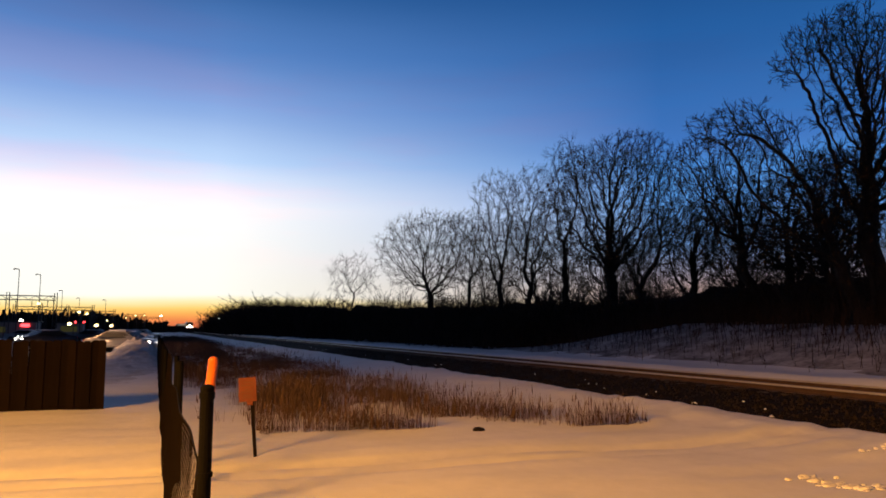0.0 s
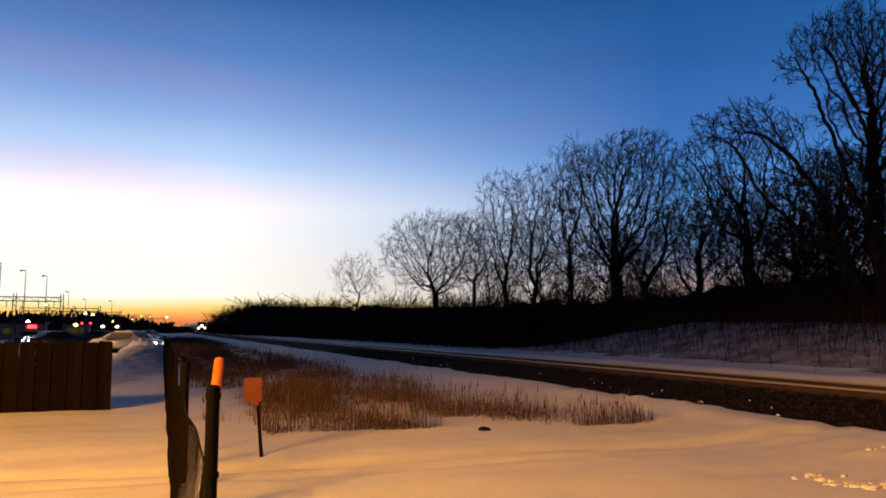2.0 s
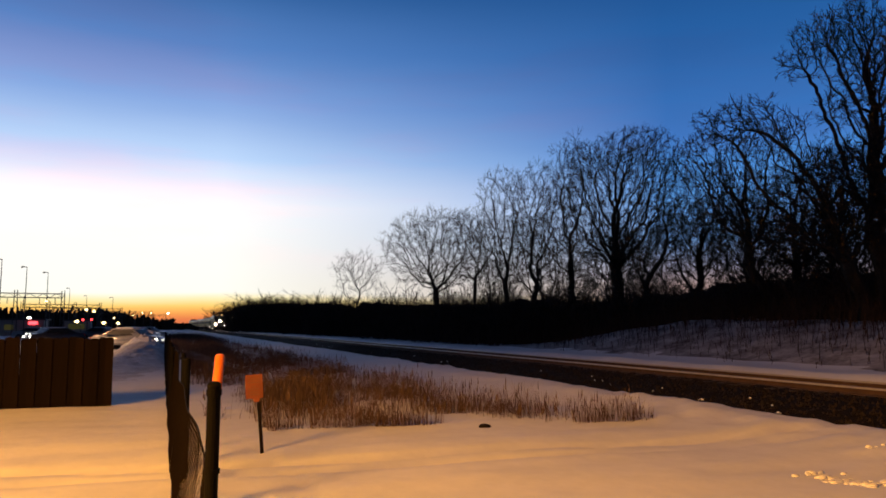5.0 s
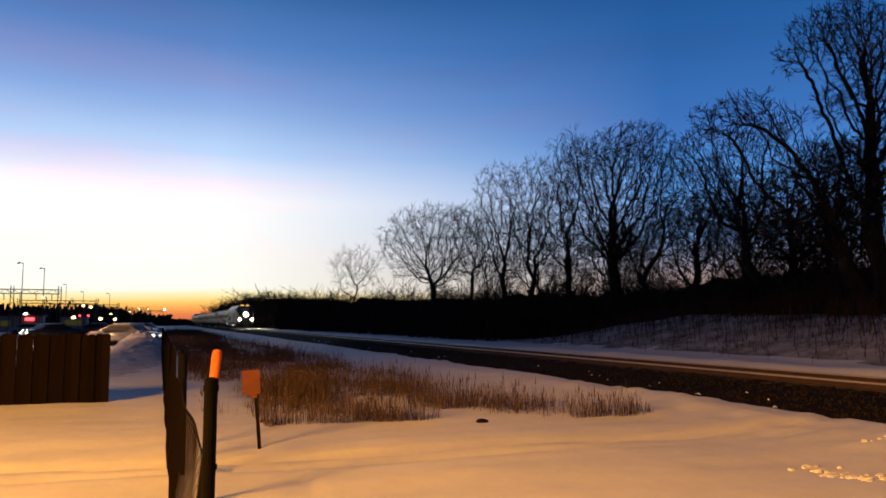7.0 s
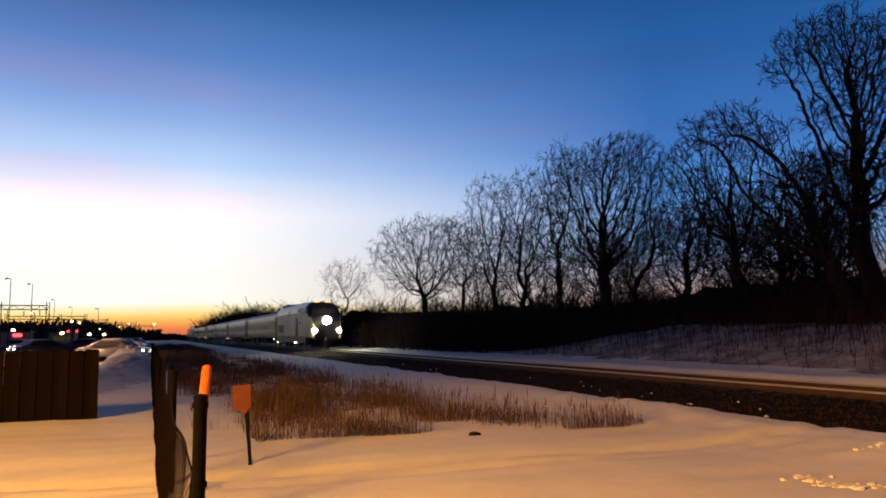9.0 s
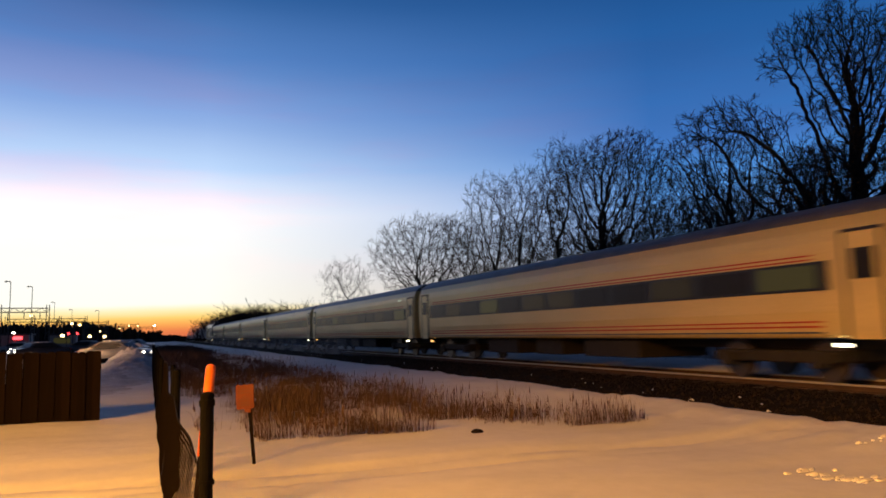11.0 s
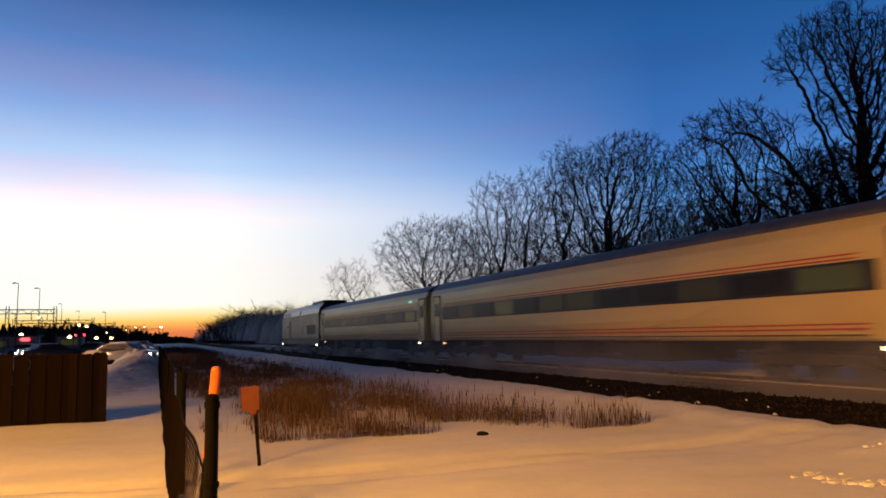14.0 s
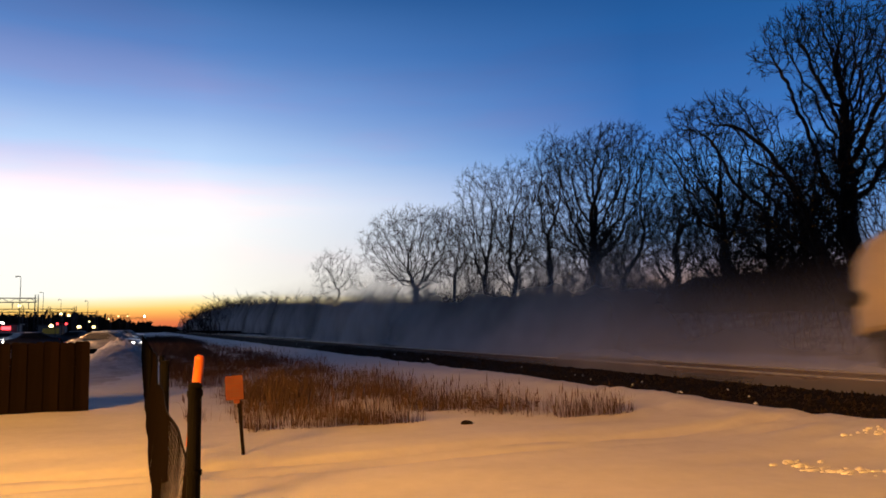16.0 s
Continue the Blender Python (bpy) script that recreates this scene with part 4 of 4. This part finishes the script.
def locomotive(lit):
    """Nose towards -y; the coupled end is at y = 0."""
    label = "silver-grey diesel passenger locomotive with burning headlights" if lit else "silver-grey diesel passenger locomotive with dirty flanks, facing backwards"
    t = empty("locomotive", label, "locomotive", "train set")
    sec = lambda y, w, zb, ze, zr, wr: [(x, y, z) for x, z in ((w * 0.95, zb), (w, zb + 0.1), (w, ze), (w * 0.93, ze + (zr - ze) * 0.45), (wr, zr - 0.08), (wr * 0.6, zr),
                                                               (-wr * 0.6, zr), (-wr, zr - 0.08), (-w * 0.93, ze + (zr - ze) * 0.45), (-w, ze), (-w, zb + 0.1), (-w * 0.95, zb))]
    bm = B()
    loft(bm, [sec(-0.4, 1.53, 1.06, 3.25, 4.2, 1.0), sec(-5, 1.53, 1.06, 3.25, 4.2, 1.0), sec(-15.6, 1.53, 1.06, 3.25, 4.2, 1.0), sec(-18.1, 1.53, 1.06, 3.25, 4.2, 0.98), sec(-18.6, 1.51, 1.06, 3.2, 4.06, 0.96),
              sec(-19.25, 1.48, 1.04, 3.05, 3.52, 0.95), sec(-19.8, 1.40, 1.0, 2.75, 3.0, 0.92), sec(-20.3, 1.28, 0.95, 2.55, 2.82, 0.86), sec(-20.6, 1.16, 0.88, 2.3, 2.55, 0.78), sec(-20.72, 1.06, 0.82, 1.95, 2.2, 0.7)])
    for f in bm.faces:
        c = f.calc_center_median()
        n = f.normal
        f.material_index = 0
        if c.z > 3.22:
            f.material_index = 1 if abs(n.x) > 0.35 else 2
        # coupled end wall darkened: the gap's shade is put into its colour
        if abs(n.y) > 0.8 and c.y > -1:
            f.material_index = 2
        if c.y < -18.3:
            f.material_index = 2 if abs(n.x) < 0.7 or c.z > 2.9 else 0
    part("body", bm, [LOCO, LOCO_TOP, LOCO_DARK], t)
    bm = B()
    box(bm, (0, -3.0, 4.18), (2.1, 4.2, 0.30), bevel=0.08)
    part("exhaust_hood", bm, LOCO_DARK, t)
    for y in (-7.5, -11.0):
        bm = B()
        cyl(bm, (0, y, 4.15), (0, y, 4.28), 0.62, n=20)
        part("roof_fan", bm, LOCO_DARK, t)
    for sx in (-1, 1):
        part("skirt", box(B(), (sx * 1.46, -9.6, 0.82), (0.08, 18.4, 0.50), bevel=0.01), LOCO_DARK, t)
        part("red_line", box(B(), (sx * 1.535, -9.2, 1.12), (0.012, 16.8, 0.05)), RED, t)
        part("blue_band", box(B(), (sx * 1.533, -9.2, 3.22), (0.014, 17.4, 0.05)), LOCO_DARK, t)
        for i, y in enumerate((-14.4, -15.4, -16.4, -17.4)):
            m = pose(sx * 1.487, y, 3.46, 0, -sx * 14, 0)
            bm = box(B(), (0, 0, 0), (0.03, 0.72 if i < 3 else 0.6, 0.36), m, bevel=0.005)
            part("cab_window", bm, GLASS, t)
        bm = box(B(), (0, 0, 0), (0.03, 0.5, 0.36), pose(sx * 1.487, -8.9, 3.46, 0, -sx * 14, 0))
        part("vent", bm, LOCO_DARK, t)
        g = part("grille", box(B(), (sx * 1.535, -3.6, 1.88), (0.02, 3.6, 0.80)), LOCO_DARK, t)
        for k in range(7):
            part("grille_slat", box(B(), (sx * 1.55, -3.6, 1.55 + k * 0.11), (0.02, 3.5, 0.03)), UNDER, g)
        for y, z, l, h in ((-7.6, 1.9, 1.0, 0.5), (-11.8, 1.55, 0.35, 0.35), (-9.3, 1.5, 0.7, 0.2)):
            part("access_panel", box(B(), (sx * 1.533, y, z), (0.012, l, h), bevel=0.003), LOCO, t)
        d = part("cab_door", box(B(), (sx * 1.535, -14.1, 2.0), (0.018, 0.75, 1.75), bevel=0.004), LOCO_DARK if lit else LOCO, t)
        for dy in (-0.5, 0.5):
            bm = B()
            cyl(bm, (sx * 1.58, -14.1 + dy, 1.1), (sx * 1.58, -14.1 + dy, 2.7), 0.018, n=8)
            part("handrail", bm, GALV, d)
        # print on the flank as plain bars
        for z, l in ((2.55, 0.9), (2.2, 0.8)):
            part("print_bar", box(B(), (sx * 1.534, -5.9, z), (0.012, l, 0.08)), LOCO_DARK, t)
        part("number_bar", box(B(), (sx * 1.534, -15.6, 2.3), (0.012, 0.75, 0.16)), LOCO_DARK, t)
        for y in ((-1.4, -18.9) if not lit else (-1.0, -12.6, -13.4)):
            part("step_light", box(B(), (sx * 1.50, y, 0.56), (0.05, 0.36, 0.13)), STEPLIGHT, t)
        # windscreen half
        bm = box(B(), (0, 0, 0), (0.78, 0.03, 0.62), pose(sx * 0.47, -19.08, 3.68, -50, 0, 0), bevel=0.01)
        part("windscreen", bm, GLASS, t)
        if lit:
            bm = box(B(), (0, 0, 0), (0.50, 0.03, 0.16), pose(sx * 0.50, -18.46, 4.14, -60, 0, 0), bevel=0.01)
            part("number_board", bm, AMBER, t)
        bm = B()
        cyl(bm, (sx * 1.06, -20.0, 1.62), (sx * 1.06, -20.82, 1.60), 0.19, n=18)
        part("ditch_light", bm, DITCH if lit else GLASS, t)
        bm = B()
        box(bm, (sx * 1.1, -19.4, 0.72), (0.6, 0.5, 0.5), bevel=0.04)
        part("front_step", bm, UNDER, t)
    bm = B()
    cyl(bm, (0, -20.1, 2.50), (0, -20.80, 2.47), 0.31, n=24)
    part("headlight", bm, HEADLIGHT if lit else GLASS, t, "twin headlight in the nose")
    bm = B()
    loft(bm, [[(1.25, -19.6, 0.75), (-1.25, -19.6, 0.75), (-1.2, -19.6, 0.2), (1.2, -19.6, 0.2)], [(0.5, -20.75, 0.75), (-0.5, -20.75, 0.75), (-0.3, -20.8, 0.2), (0.3, -20.8, 0.2)]])
    part("snow_plough", bm, UNDER, t)
    part("coupler", box(B(), (0, -20.9, 0.85), (0.3, 0.5, 0.3), bevel=0.05), UNDER, t)
    part("end_diaphragm", box(B(), (0, -0.24, 2.2), (1.2, 0.32, 2.4), bevel=0.03), RUBBER, t)
    part("fuel_tank", box(B(), (0, -9.5, 0.62), (2.7, 4.4, 0.7), bevel=0.1), UNDER, t)
    for y in (-3.6, -15.6):
        b = part("bogie", box(B(), (0, y, 0.66), (2.6, 4.2, 0.36), bevel=0.06), UNDER, t)
        for dy in (-1.4, 1.4):
            bm = B()
            for sx in (-0.72, 0.72):
                cyl(bm, (sx - 0.07, y + dy, 0.51), (sx + 0.07, y + dy, 0.51), 0.51, n=24)
            cyl(bm, (-1.15, y + dy, 0.51), (1.15, y + dy, 0.51), 0.1, n=10)
            part("wheelset", bm, WHEEL, b)
            for sx in (-1.25, 1.25):
                part("axle_box", box(B(), (sx, y + dy, 0.52), (0.22, 0.5, 0.4), bevel=0.04), WHEEL, b)
    if lit:
        # the leading unit is the shorter one, on the same wheels
        for o in t.children:
            if o.name.startswith("bogie"):
                move = Matrix.Translation((0, 3.6 * (1 - SHORT) if o.data.vertices[0].co.y > -9 else 15.6 * (1 - SHORT), 0))
            else:
                move = Matrix.Diagonal((1, SHORT, 1, 1))
            for q in (o, *o.children_recursive):
                q.data.transform(move)
    return t


# ---- parking place, lamps and substation on the far side ----
def parked_car(x, y, rz, col, lights, label):
    t = empty("parked_car", label, "car", "cars on the parking place", at=(x, y, ground_z(x, y)), rz=rz)
    paint = material("car_paint", col, tuple(c * 0.8 for c in col), rough=0.3, metal=0.3, bump=0)
    side = [(-2.2, 0.35), (-2.25, 0.62), (-2.1, 0.85), (-1.3, 0.95), (-0.6, 1.38), (0.7, 1.42), (1.55, 1.0), (2.1, 0.95), (2.25, 0.6), (2.2, 0.35)]
    bm = B()
    loft(bm, [[(s * (w if z < 0.96 else w * 0.82), yy, z) for yy, z in side] for s, w in ((-1, 0.88), (1, 0.88))])
    bmesh.ops.bevel(bm, geom=bm.edges[:], offset=0.05, segments=2, affect="EDGES")
    part("body", bm, paint, t, "", True)
    for s in (-1, 1):
        bm = B()
        ring = [(-1.15, 0.98), (-0.55, 1.32), (0.65, 1.35), (1.35, 1.02)]
        loft(bm, [[(s * (0.80 if z < 1.1 else 0.74), yy, z) for yy, z in ring], [(s * (0.86 if z < 1.1 else 0.76), yy, z) for yy, z in ring]])
        part("side_window", bm, GLASS, t)
        for yy in (-1.4, 1.4):
            bm = B()
            cyl(bm, (s * 0.70, yy, 0.32), (s * 0.90, yy, 0.32), 0.32, n=18)
            wh = part("wheel", bm, RUBBER, t)
            bm = B()
            cyl(bm, (s * 0.90, yy, 0.32), (s * 0.91, yy, 0.32), 0.2, n=14)
            part("rim", bm, WHEEL, wh)
        part("headlight", box(B(), (s * 0.62, -2.2, 0.70), (0.22, 0.12, 0.13), bevel=0.03), WHITEGLOW if lights else GLASS, t)
        part("tail_light", box(B(), (s * 0.66, 2.2, 0.80), (0.3, 0.1, 0.16), bevel=0.03), REDGLOW if lights == 2 else RED, t)
    bm = box(B(), (0, 0, 0), (1.35, 0.03, 0.62), pose(0, -0.97, 1.16, -58, 0, 0))
    part("windscreen", bm, GLASS, t)
    bm = box(B(), (0, 0.0, 1.44), (1.15, 1.2, 0.07), bevel=0.03)
    part("snow_cover", bm, SNOW, t)


def light_pole(az, dist, top, mat, r=0.3, arm=0.5):
    r *= 0.68
    x, y = dist * math.sin(radians(az)), dist * math.cos(radians(az))
    t = empty("lamp_pole", "tall slim lamp pole at the parking place", "street lamp", "lamp poles", at=(x, y, ground_z(x, y)))
    h = top - ground_z(x, y)
    bm = B()
    cyl(bm, (0, 0, -0.3), (0, 0, h), 0.07, 0.035, n=8)
    part("pole", bm, STEEL, t)
    bm = B()
    cyl(bm, (0, 0, h), (-arm, 0, h + 0.1), 0.05, n=6)
    part("arm", bm, STEEL, t)
    bm = B()
    ball(bm, (-arm, 0, h), r * (0.6 if mat is STEEL else 1), 2, (1.2, 1, 0.6 if mat is STEEL else 0.9))
    part("lamp_head", bm, mat, t)


def gantry(az, dist, top, width, bays):
    x, y = dist * math.sin(radians(az)), dist * math.cos(radians(az))
    t = empty("substation_gantry", "dark lattice steel gantry of an electric substation", "gantry", "substation gantries", at=(x, y, ground_z(x, y)), rz=8)
    h = top - ground_z(x, y)
    for i in range(bays + 1):
        px = -width * i / bays
        st = Sticks()
        for sx in (-0.3, 0.3):
            st.add(Vector((px + sx, 0, -0.2)), Vector((px + sx * 0.6, 0, h + 0.5)), 0.09, 0.08, 4)
        for k in range(8):
            z0, z1 = h * k / 8, h * (k + 1) / 8
            s = 1 if k % 2 else -1
            st.add(Vector((px - 0.28 * s, 0, z0)), Vector((px + 0.28 * s, 0, z1)), 0.04, 0.04, 3)
        o = new("column", st.mesh("column", STEEL))
        o.parent = t
        if i < bays:
            qx = px - width / bays
            st = Sticks()
            for z in (h, h - 0.6):
                st.add(Vector((px, 0, z)), Vector((qx, 0, z)), 0.09, 0.09, 4)
            n = max(4, int(width / bays / 0.8))
            for k in range(n):
                a, b = px + (qx - px) * k / n, px + (qx - px) * (k + 1) / n
                st.add(Vector((a, 0, h if k % 2 else h - 0.6)), Vector((b, 0, h - 0.6 if k % 2 else h)), 0.04, 0.04, 3)
            o = new("beam", st.mesh("beam", STEEL))
            o.parent = t
            for k in range(3):
                st = Sticks()
                xx = px + (qx - px) * (k + 0.5) / 3
                for j in range(5):
                    st.add(Vector((xx, 0, h - 0.6 - j * 0.2)), Vector((xx, 0, h - 0.75 - j * 0.2)), 0.10, 0.04, 6)
                o = new("insulator", st.mesh("insulator", STEEL))
                o.parent = t


def far_side():
    gantry(-6.6, 120, 6.0, 12, 2)
    gantry(-4.2, 165, 5.6, 14, 3)
    gantry(-2.8, 210, 5.8, 16, 3)
    gantry(-0.8, 290, 6.4, 22, 4)
    gantry(0.2, 400, 7.0, 30, 5)
    for az, d, top, m, r in ((-8.9, 95, 8.0, STEEL, 0.28), (-7.6, 105, 8.1, STEEL, 0.28), (-10.4, 80, 7.6, STEEL, 0.28), (-6.2, 150, 8.2, STEEL, 0.3), (-5.1, 170, 7.6, STEEL, 0.3), (-3.4, 150, 6.6, STEEL, 0.3),
                             (-7.4, 130, 5.2, LAMPGLOW, 0.28), (-4.9, 150, 4.3, LAMPGLOW, 0.32), (-4.4, 150, 4.0, LAMPGLOW, 0.30), (-5.4, 110, 1.9, LAMPGLOW, 0.34), (-3.7, 120, 1.75, LAMPGLOW, 0.34), (-2.75, 125, 1.7, LAMPGLOW, 0.32),
                             (-3.1, 160, 2.9, LAMPGLOW, 0.2), (0.45, 260, 5.4, WHITEGLOW, 0.45), (-0.7, 300, 6.2, LAMPGLOW, 0.4), (-1.3, 300, 6.2, LAMPGLOW, 0.38), (-1.9, 240, 4.4, LAMPGLOW, 0.22), (-8.4, 140, 2.6, WHITEGLOW, 0.42), (-8.7, 140, 2.3, WHITEGLOW, 0.34)):
        light_pole(az, d, top, m, r)
    # low service building with lit sign
    b = empty("service_building", "low pale roadside building with a red neon sign", "building", at=(-23, 140, GROUND))
    part("wall", box(B(), (0, 0, 1.3), (9, 6, 2.6), bevel=0.03), CONCRETE, b)
    part("roof", box(B(), (0, 0, 2.7), (9.5, 6.5, 0.25), bevel=0.03), STEEL, b)
    part("neon_sign", box(B(), (2.9, -3.1, 2.1), (1.3, 0.12, 0.5), bevel=0.03), REDGLOW, b)
    for x in (-2.6, -0.6):
        part("window", box(B(), (x, -3.02, 1.4), (1.3, 0.06, 0.9)), LIT_A, b)
    b = empty("service_building", "small kiosk with a lit yellow front", "building", at=(-13.2, 135, GROUND))
    part("wall", box(B(), (0, 0, 1.2), (4, 4, 2.4), bevel=0.03), CONCRETE, b)
    part("roof", box(B(), (0, 0, 2.5), (4.4, 4.4, 0.2), bevel=0.03), STEEL, b)
    part("window", box(B(), (0, -2.02, 1.5), (2.4, 0.06, 0.9)), LIT_A, b)
    cars = [(-2.0, 52, 62, (0.35, 0.36, 0.38), 1), (-2.6, 62, 66, (0.04, 0.045, 0.06), 0), (-2.3, 72, 64, (0.30, 0.30, 0.31), 0), (-2.4, 82, 70, (0.25, 0.05, 0.04), 0), (-1.6, 95, 66, (0.5, 0.5, 0.5), 0),
            (-8.6, 70, -60, (0.05, 0.05, 0.06), 1), (-9.6, 80, -64, (0.32, 0.30, 0.28), 0), (-11.5, 90, -64, (0.06, 0.07, 0.10), 1), (-6.2, 88, 60, (0.12, 0.12, 0.13), 0), (-14.5, 100, 80, (0.4, 0.4, 0.42), 0), (-4.0, 108, 66, (0.2, 0.2, 0.22), 0)]
    for x, y, rz, col, li in cars:
        parked_car(x, y, rz, col, li, "parked saloon car dusted with snow" if not li else "parked car with its lamps burning")
    # distant trees on the skyline
    rnd = random.Random(3)
    st = Sticks()
    for i in range(1300):
        az = rnd.uniform(-17, 3.2)
        d = rnd.uniform(300, 420)
        x, y = d * math.sin(radians(az)), d * math.cos(radians(az))
        h = (rnd.uniform(5.0, 9.5) + 2.5 * noise.noise((az * 1.3, 0, 0))) * (1 - 0.5 * smooth(-4, 1, az)) * (1 - 0.5 * smooth(0, 3, az))
        p = Vector((x, y, GROUND - 0.3))
        for k in range(5):
            e = p + Vector((rnd.gauss(0, 1.2), 0, h * rnd.uniform(0.5, 1)))
            st.add(p, e, 0.9, 0.45, 4)
    tagged(new("skyline_woods", st.mesh("skyline_woods", BRUSH)), "low dark woods along the skyline", "woods", kind="stuff")
    # level crossing with its pair of red lamps
    cx, cy = 130 * math.sin(radians(-5.0)), 130 * math.cos(radians(-5.0))
    c = empty("crossing_signal", "level crossing signal with two red lamps burning", "crossing signal", at=(cx, cy, ground_z(cx, cy)))
    bm = B()
    cyl(bm, (0, 0, -0.3), (0, 0, 3.6), 0.07, n=8)
    part("mast", bm, STEEL, c)
    part("cross_arm", box(B(), (0, -0.05, 2.6), (1.5, 0.08, 0.1), bevel=0.02), STEEL, c)
    for x in (-0.62, 0.62):
        bm = B()
        cyl(bm, (x, -0.08, 2.6), (x, -0.14, 2.6), 0.3, n=16)
        part("backing_disc", bm, UNDER, c)
        bm = B()
        cyl(bm, (x, -0.15, 2.6), (x, -0.24, 2.6), 0.17, n=14)
        part("red_lamp", bm, REDGLOW, c)
    # railway signal with its white lamp
    s = empty("railway_signal", "trackside signal mast with a white lamp", "railway signal", at=(17.6, 225, ground_z(17.6, 225)))
    bm = B()
    cyl(bm, (0, 0, -0.3), (0, 0, 5.6), 0.1, n=8)
    part("mast", bm, STEEL, s)
    part("signal_head", box(B(), (0, -0.2, 4.8), (0.7, 0.3, 1.8), bevel=0.05), UNDER, s)
    bm = B()
    cyl(bm, (0, -0.35, 4.55), (0, -0.45, 4.55), 0.38, n=16)
    part("signal_lamp", bm, WHITEGLOW, s)


def lamp_standard(spot, label):
    x, y, z = spot
    t = empty("street_lamp", label, "street lamp", at=(x - 1.2, y, GROUND))
    bm = B()
    cyl(bm, (0, 0, -0.3), (0, 0, z + 0.9), 0.10, 0.06, n=12)
    part("pole", bm, STEEL, t)
    bm = B()
    cyl(bm, (0, 0, z + 0.85), (1.3, 0, z + 0.95), 0.04, n=8)
    part("arm", bm, STEEL, t)
    part("lamp_hood", box(B(), (1.3, 0, z + 0.86), (0.8, 0.35, 0.16), bevel=0.05), STEEL, t)


# ---- snow whirled up by the train ----
CLOUDS = []
HAZE = []


def snow_clouds():
    def billow(seed, x, length, height, belly):
        """One rolling face of a snow cloud: bulging towards the viewer low down, curling back at the top."""
        rings = []
        for j in range(41):
            f = j / 40 - 0.5
            ring = []
            for i in range(19):
                h = i / 18
                k = 0.3 * noise.noise((seed, f * 4, h * 2))
                ring.append((x - belly * math.cos(h * math.pi * 0.9) + k, f * length, h * height))
            rings.append(ring)
        bm = B()
        loft(bm, rings, close_ring=False, caps=False)
        return mesh_of("billow", bm, BLOWN, True)

    fronts = [billow(s * 3.7, 1.4, 36, 6.9, 1.0) for s in range(3)]
    backs = [billow(s * 5.1 + 1, 4.6, 36, 6.9, 1.3) for s in range(3)]
    skirts = [billow(s * 4.3 + 2, -1.9, 36, 6.9, 0.5) for s in range(3)]
    for k in range(15):
        y = -8 + k * 23.0
        t = empty("snow_cloud", "drifting cloud of powder snow whirled up behind the train", "snow cloud", "snow clouds over the track", at=(TRACK, y, -9), kind="stuff")
        new("front_billow", fronts[k % 3]).parent = t
        if y < 70:
            new("back_billow", backs[k % 3]).parent = t
        CLOUDS.append((t, y))
        if y < 160:
            h = empty("snow_haze", "low haze of powder snow round the running wheels", "snow haze", "snow clouds over the track", at=(TRACK, y, -9), kind="stuff")
            new("front_billow", skirts[k % 3]).parent = h
            HAZE.append((h, y))


# ---- build ----
ground()
ballast()
railway()
lamp_standard(LAMP_AT, "sodium street lamp on a tall steel pole")
lamp_standard(LOT_AT, "street lamp added out of view to light the parking place")
front = locomotive(True)
rear = locomotive(False)
first = coach()
coaches = [first] + [copy_thing(first, Matrix()) for _ in range(5)]
for i, m in ((5, GREENSIGN), (3, PALESIGN), (1, PALESIGN)):
    part("destination_sign", box(B(), (-1.545, -23.2, 2.99), (0.02, 0.5, 0.08)), m, coaches[i])
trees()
brush()
reeds()
chain_fence()
marker_post()
small_sign()
board_fence()
snow_lumps()
far_side()
snow_clouds()


# ---- what moves ----
HEAD = ((0, 358.0), (2, 304.0), (4, 247.0), (6.5, 165.8), (7.5, 130.9), (8.5, 96.0), (9.5, 61.1), (11, 8.7), (12.5, -43.7), (14, -96.0), (15, -130.9), (16, -166.4))


def when(y):
    """Time at which the head of the coaches is at y."""
    for (t0, a), (t1, b) in zip(HEAD, HEAD[1:]):
        if b <= y <= a:
            return t0 + (a - y) / (a - b) * (t1 - t0)
    return HEAD[0][0] if y > HEAD[0][1] else 16.0 + (HEAD[-1][1] - y) / 34.9


def motions():
    walk(front, [(t, pose(TRACK, y, 0)) for t, y in HEAD])
    for i, c in enumerate(coaches):
        walk(c, [(t, pose(TRACK, y + (i + 1) * COACH_L, 0)) for t, y in HEAD])
    # the rear engine is turned round: its coupled end leads
    walk(rear, [(t, pose(TRACK, y + 6 * COACH_L, 0, 0, 0, 180)) for t, y in HEAD])
    for o, y in CLOUDS:
        a = when(y - 14)                       # the nose comes by
        b = when(y - 6 * COACH_L - 25)         # the tail has gone
        low = -6.2 + 2.6 * smooth(45, 120, y)
        full = -3.3 + 2.9 * smooth(14, 60, y) + 0.9 * smooth(60, 140, y)
        settle(o, y, ((a, -9.0), (a + 1.4, low), (b - 1.0, low + 0.2), (b - 0.05, full - 0.4), (b + 1.2, full + 0.3), (b + 6, full)))
    for o, y in HAZE:
        a, b = when(y - 10), when(y - 6 * COACH_L - 22)
        settle(o, y, ((a, -9.0), (a + 1.2, -4.1), (b - 0.2, -3.9), (b + 1.3, -5.6), (b + 6, -6.4)))


def settle(o, y, steps):
    """Let a cloud rise and sink through the given times and heights, within the clip."""
    def level(t):
        if t <= steps[0][0]:
            return steps[0][1]
        for (t0, z0), (t1, z1) in zip(steps, steps[1:]):
            if t0 <= t <= t1:
                return z0 + (z1 - z0) * smooth(t0, t1, t)
        return steps[-1][1]
    times = [0.0] + [t for t, _ in steps if 0.1 < t < 15.9] + [16.0]
    times = [t for i, t in enumerate(times) if i == 0 or t > times[i - 1] + 0.04]
    walk(o, [(t, pose(TRACK, y - 0.3 * t, level(t))) for t in times])


motions()
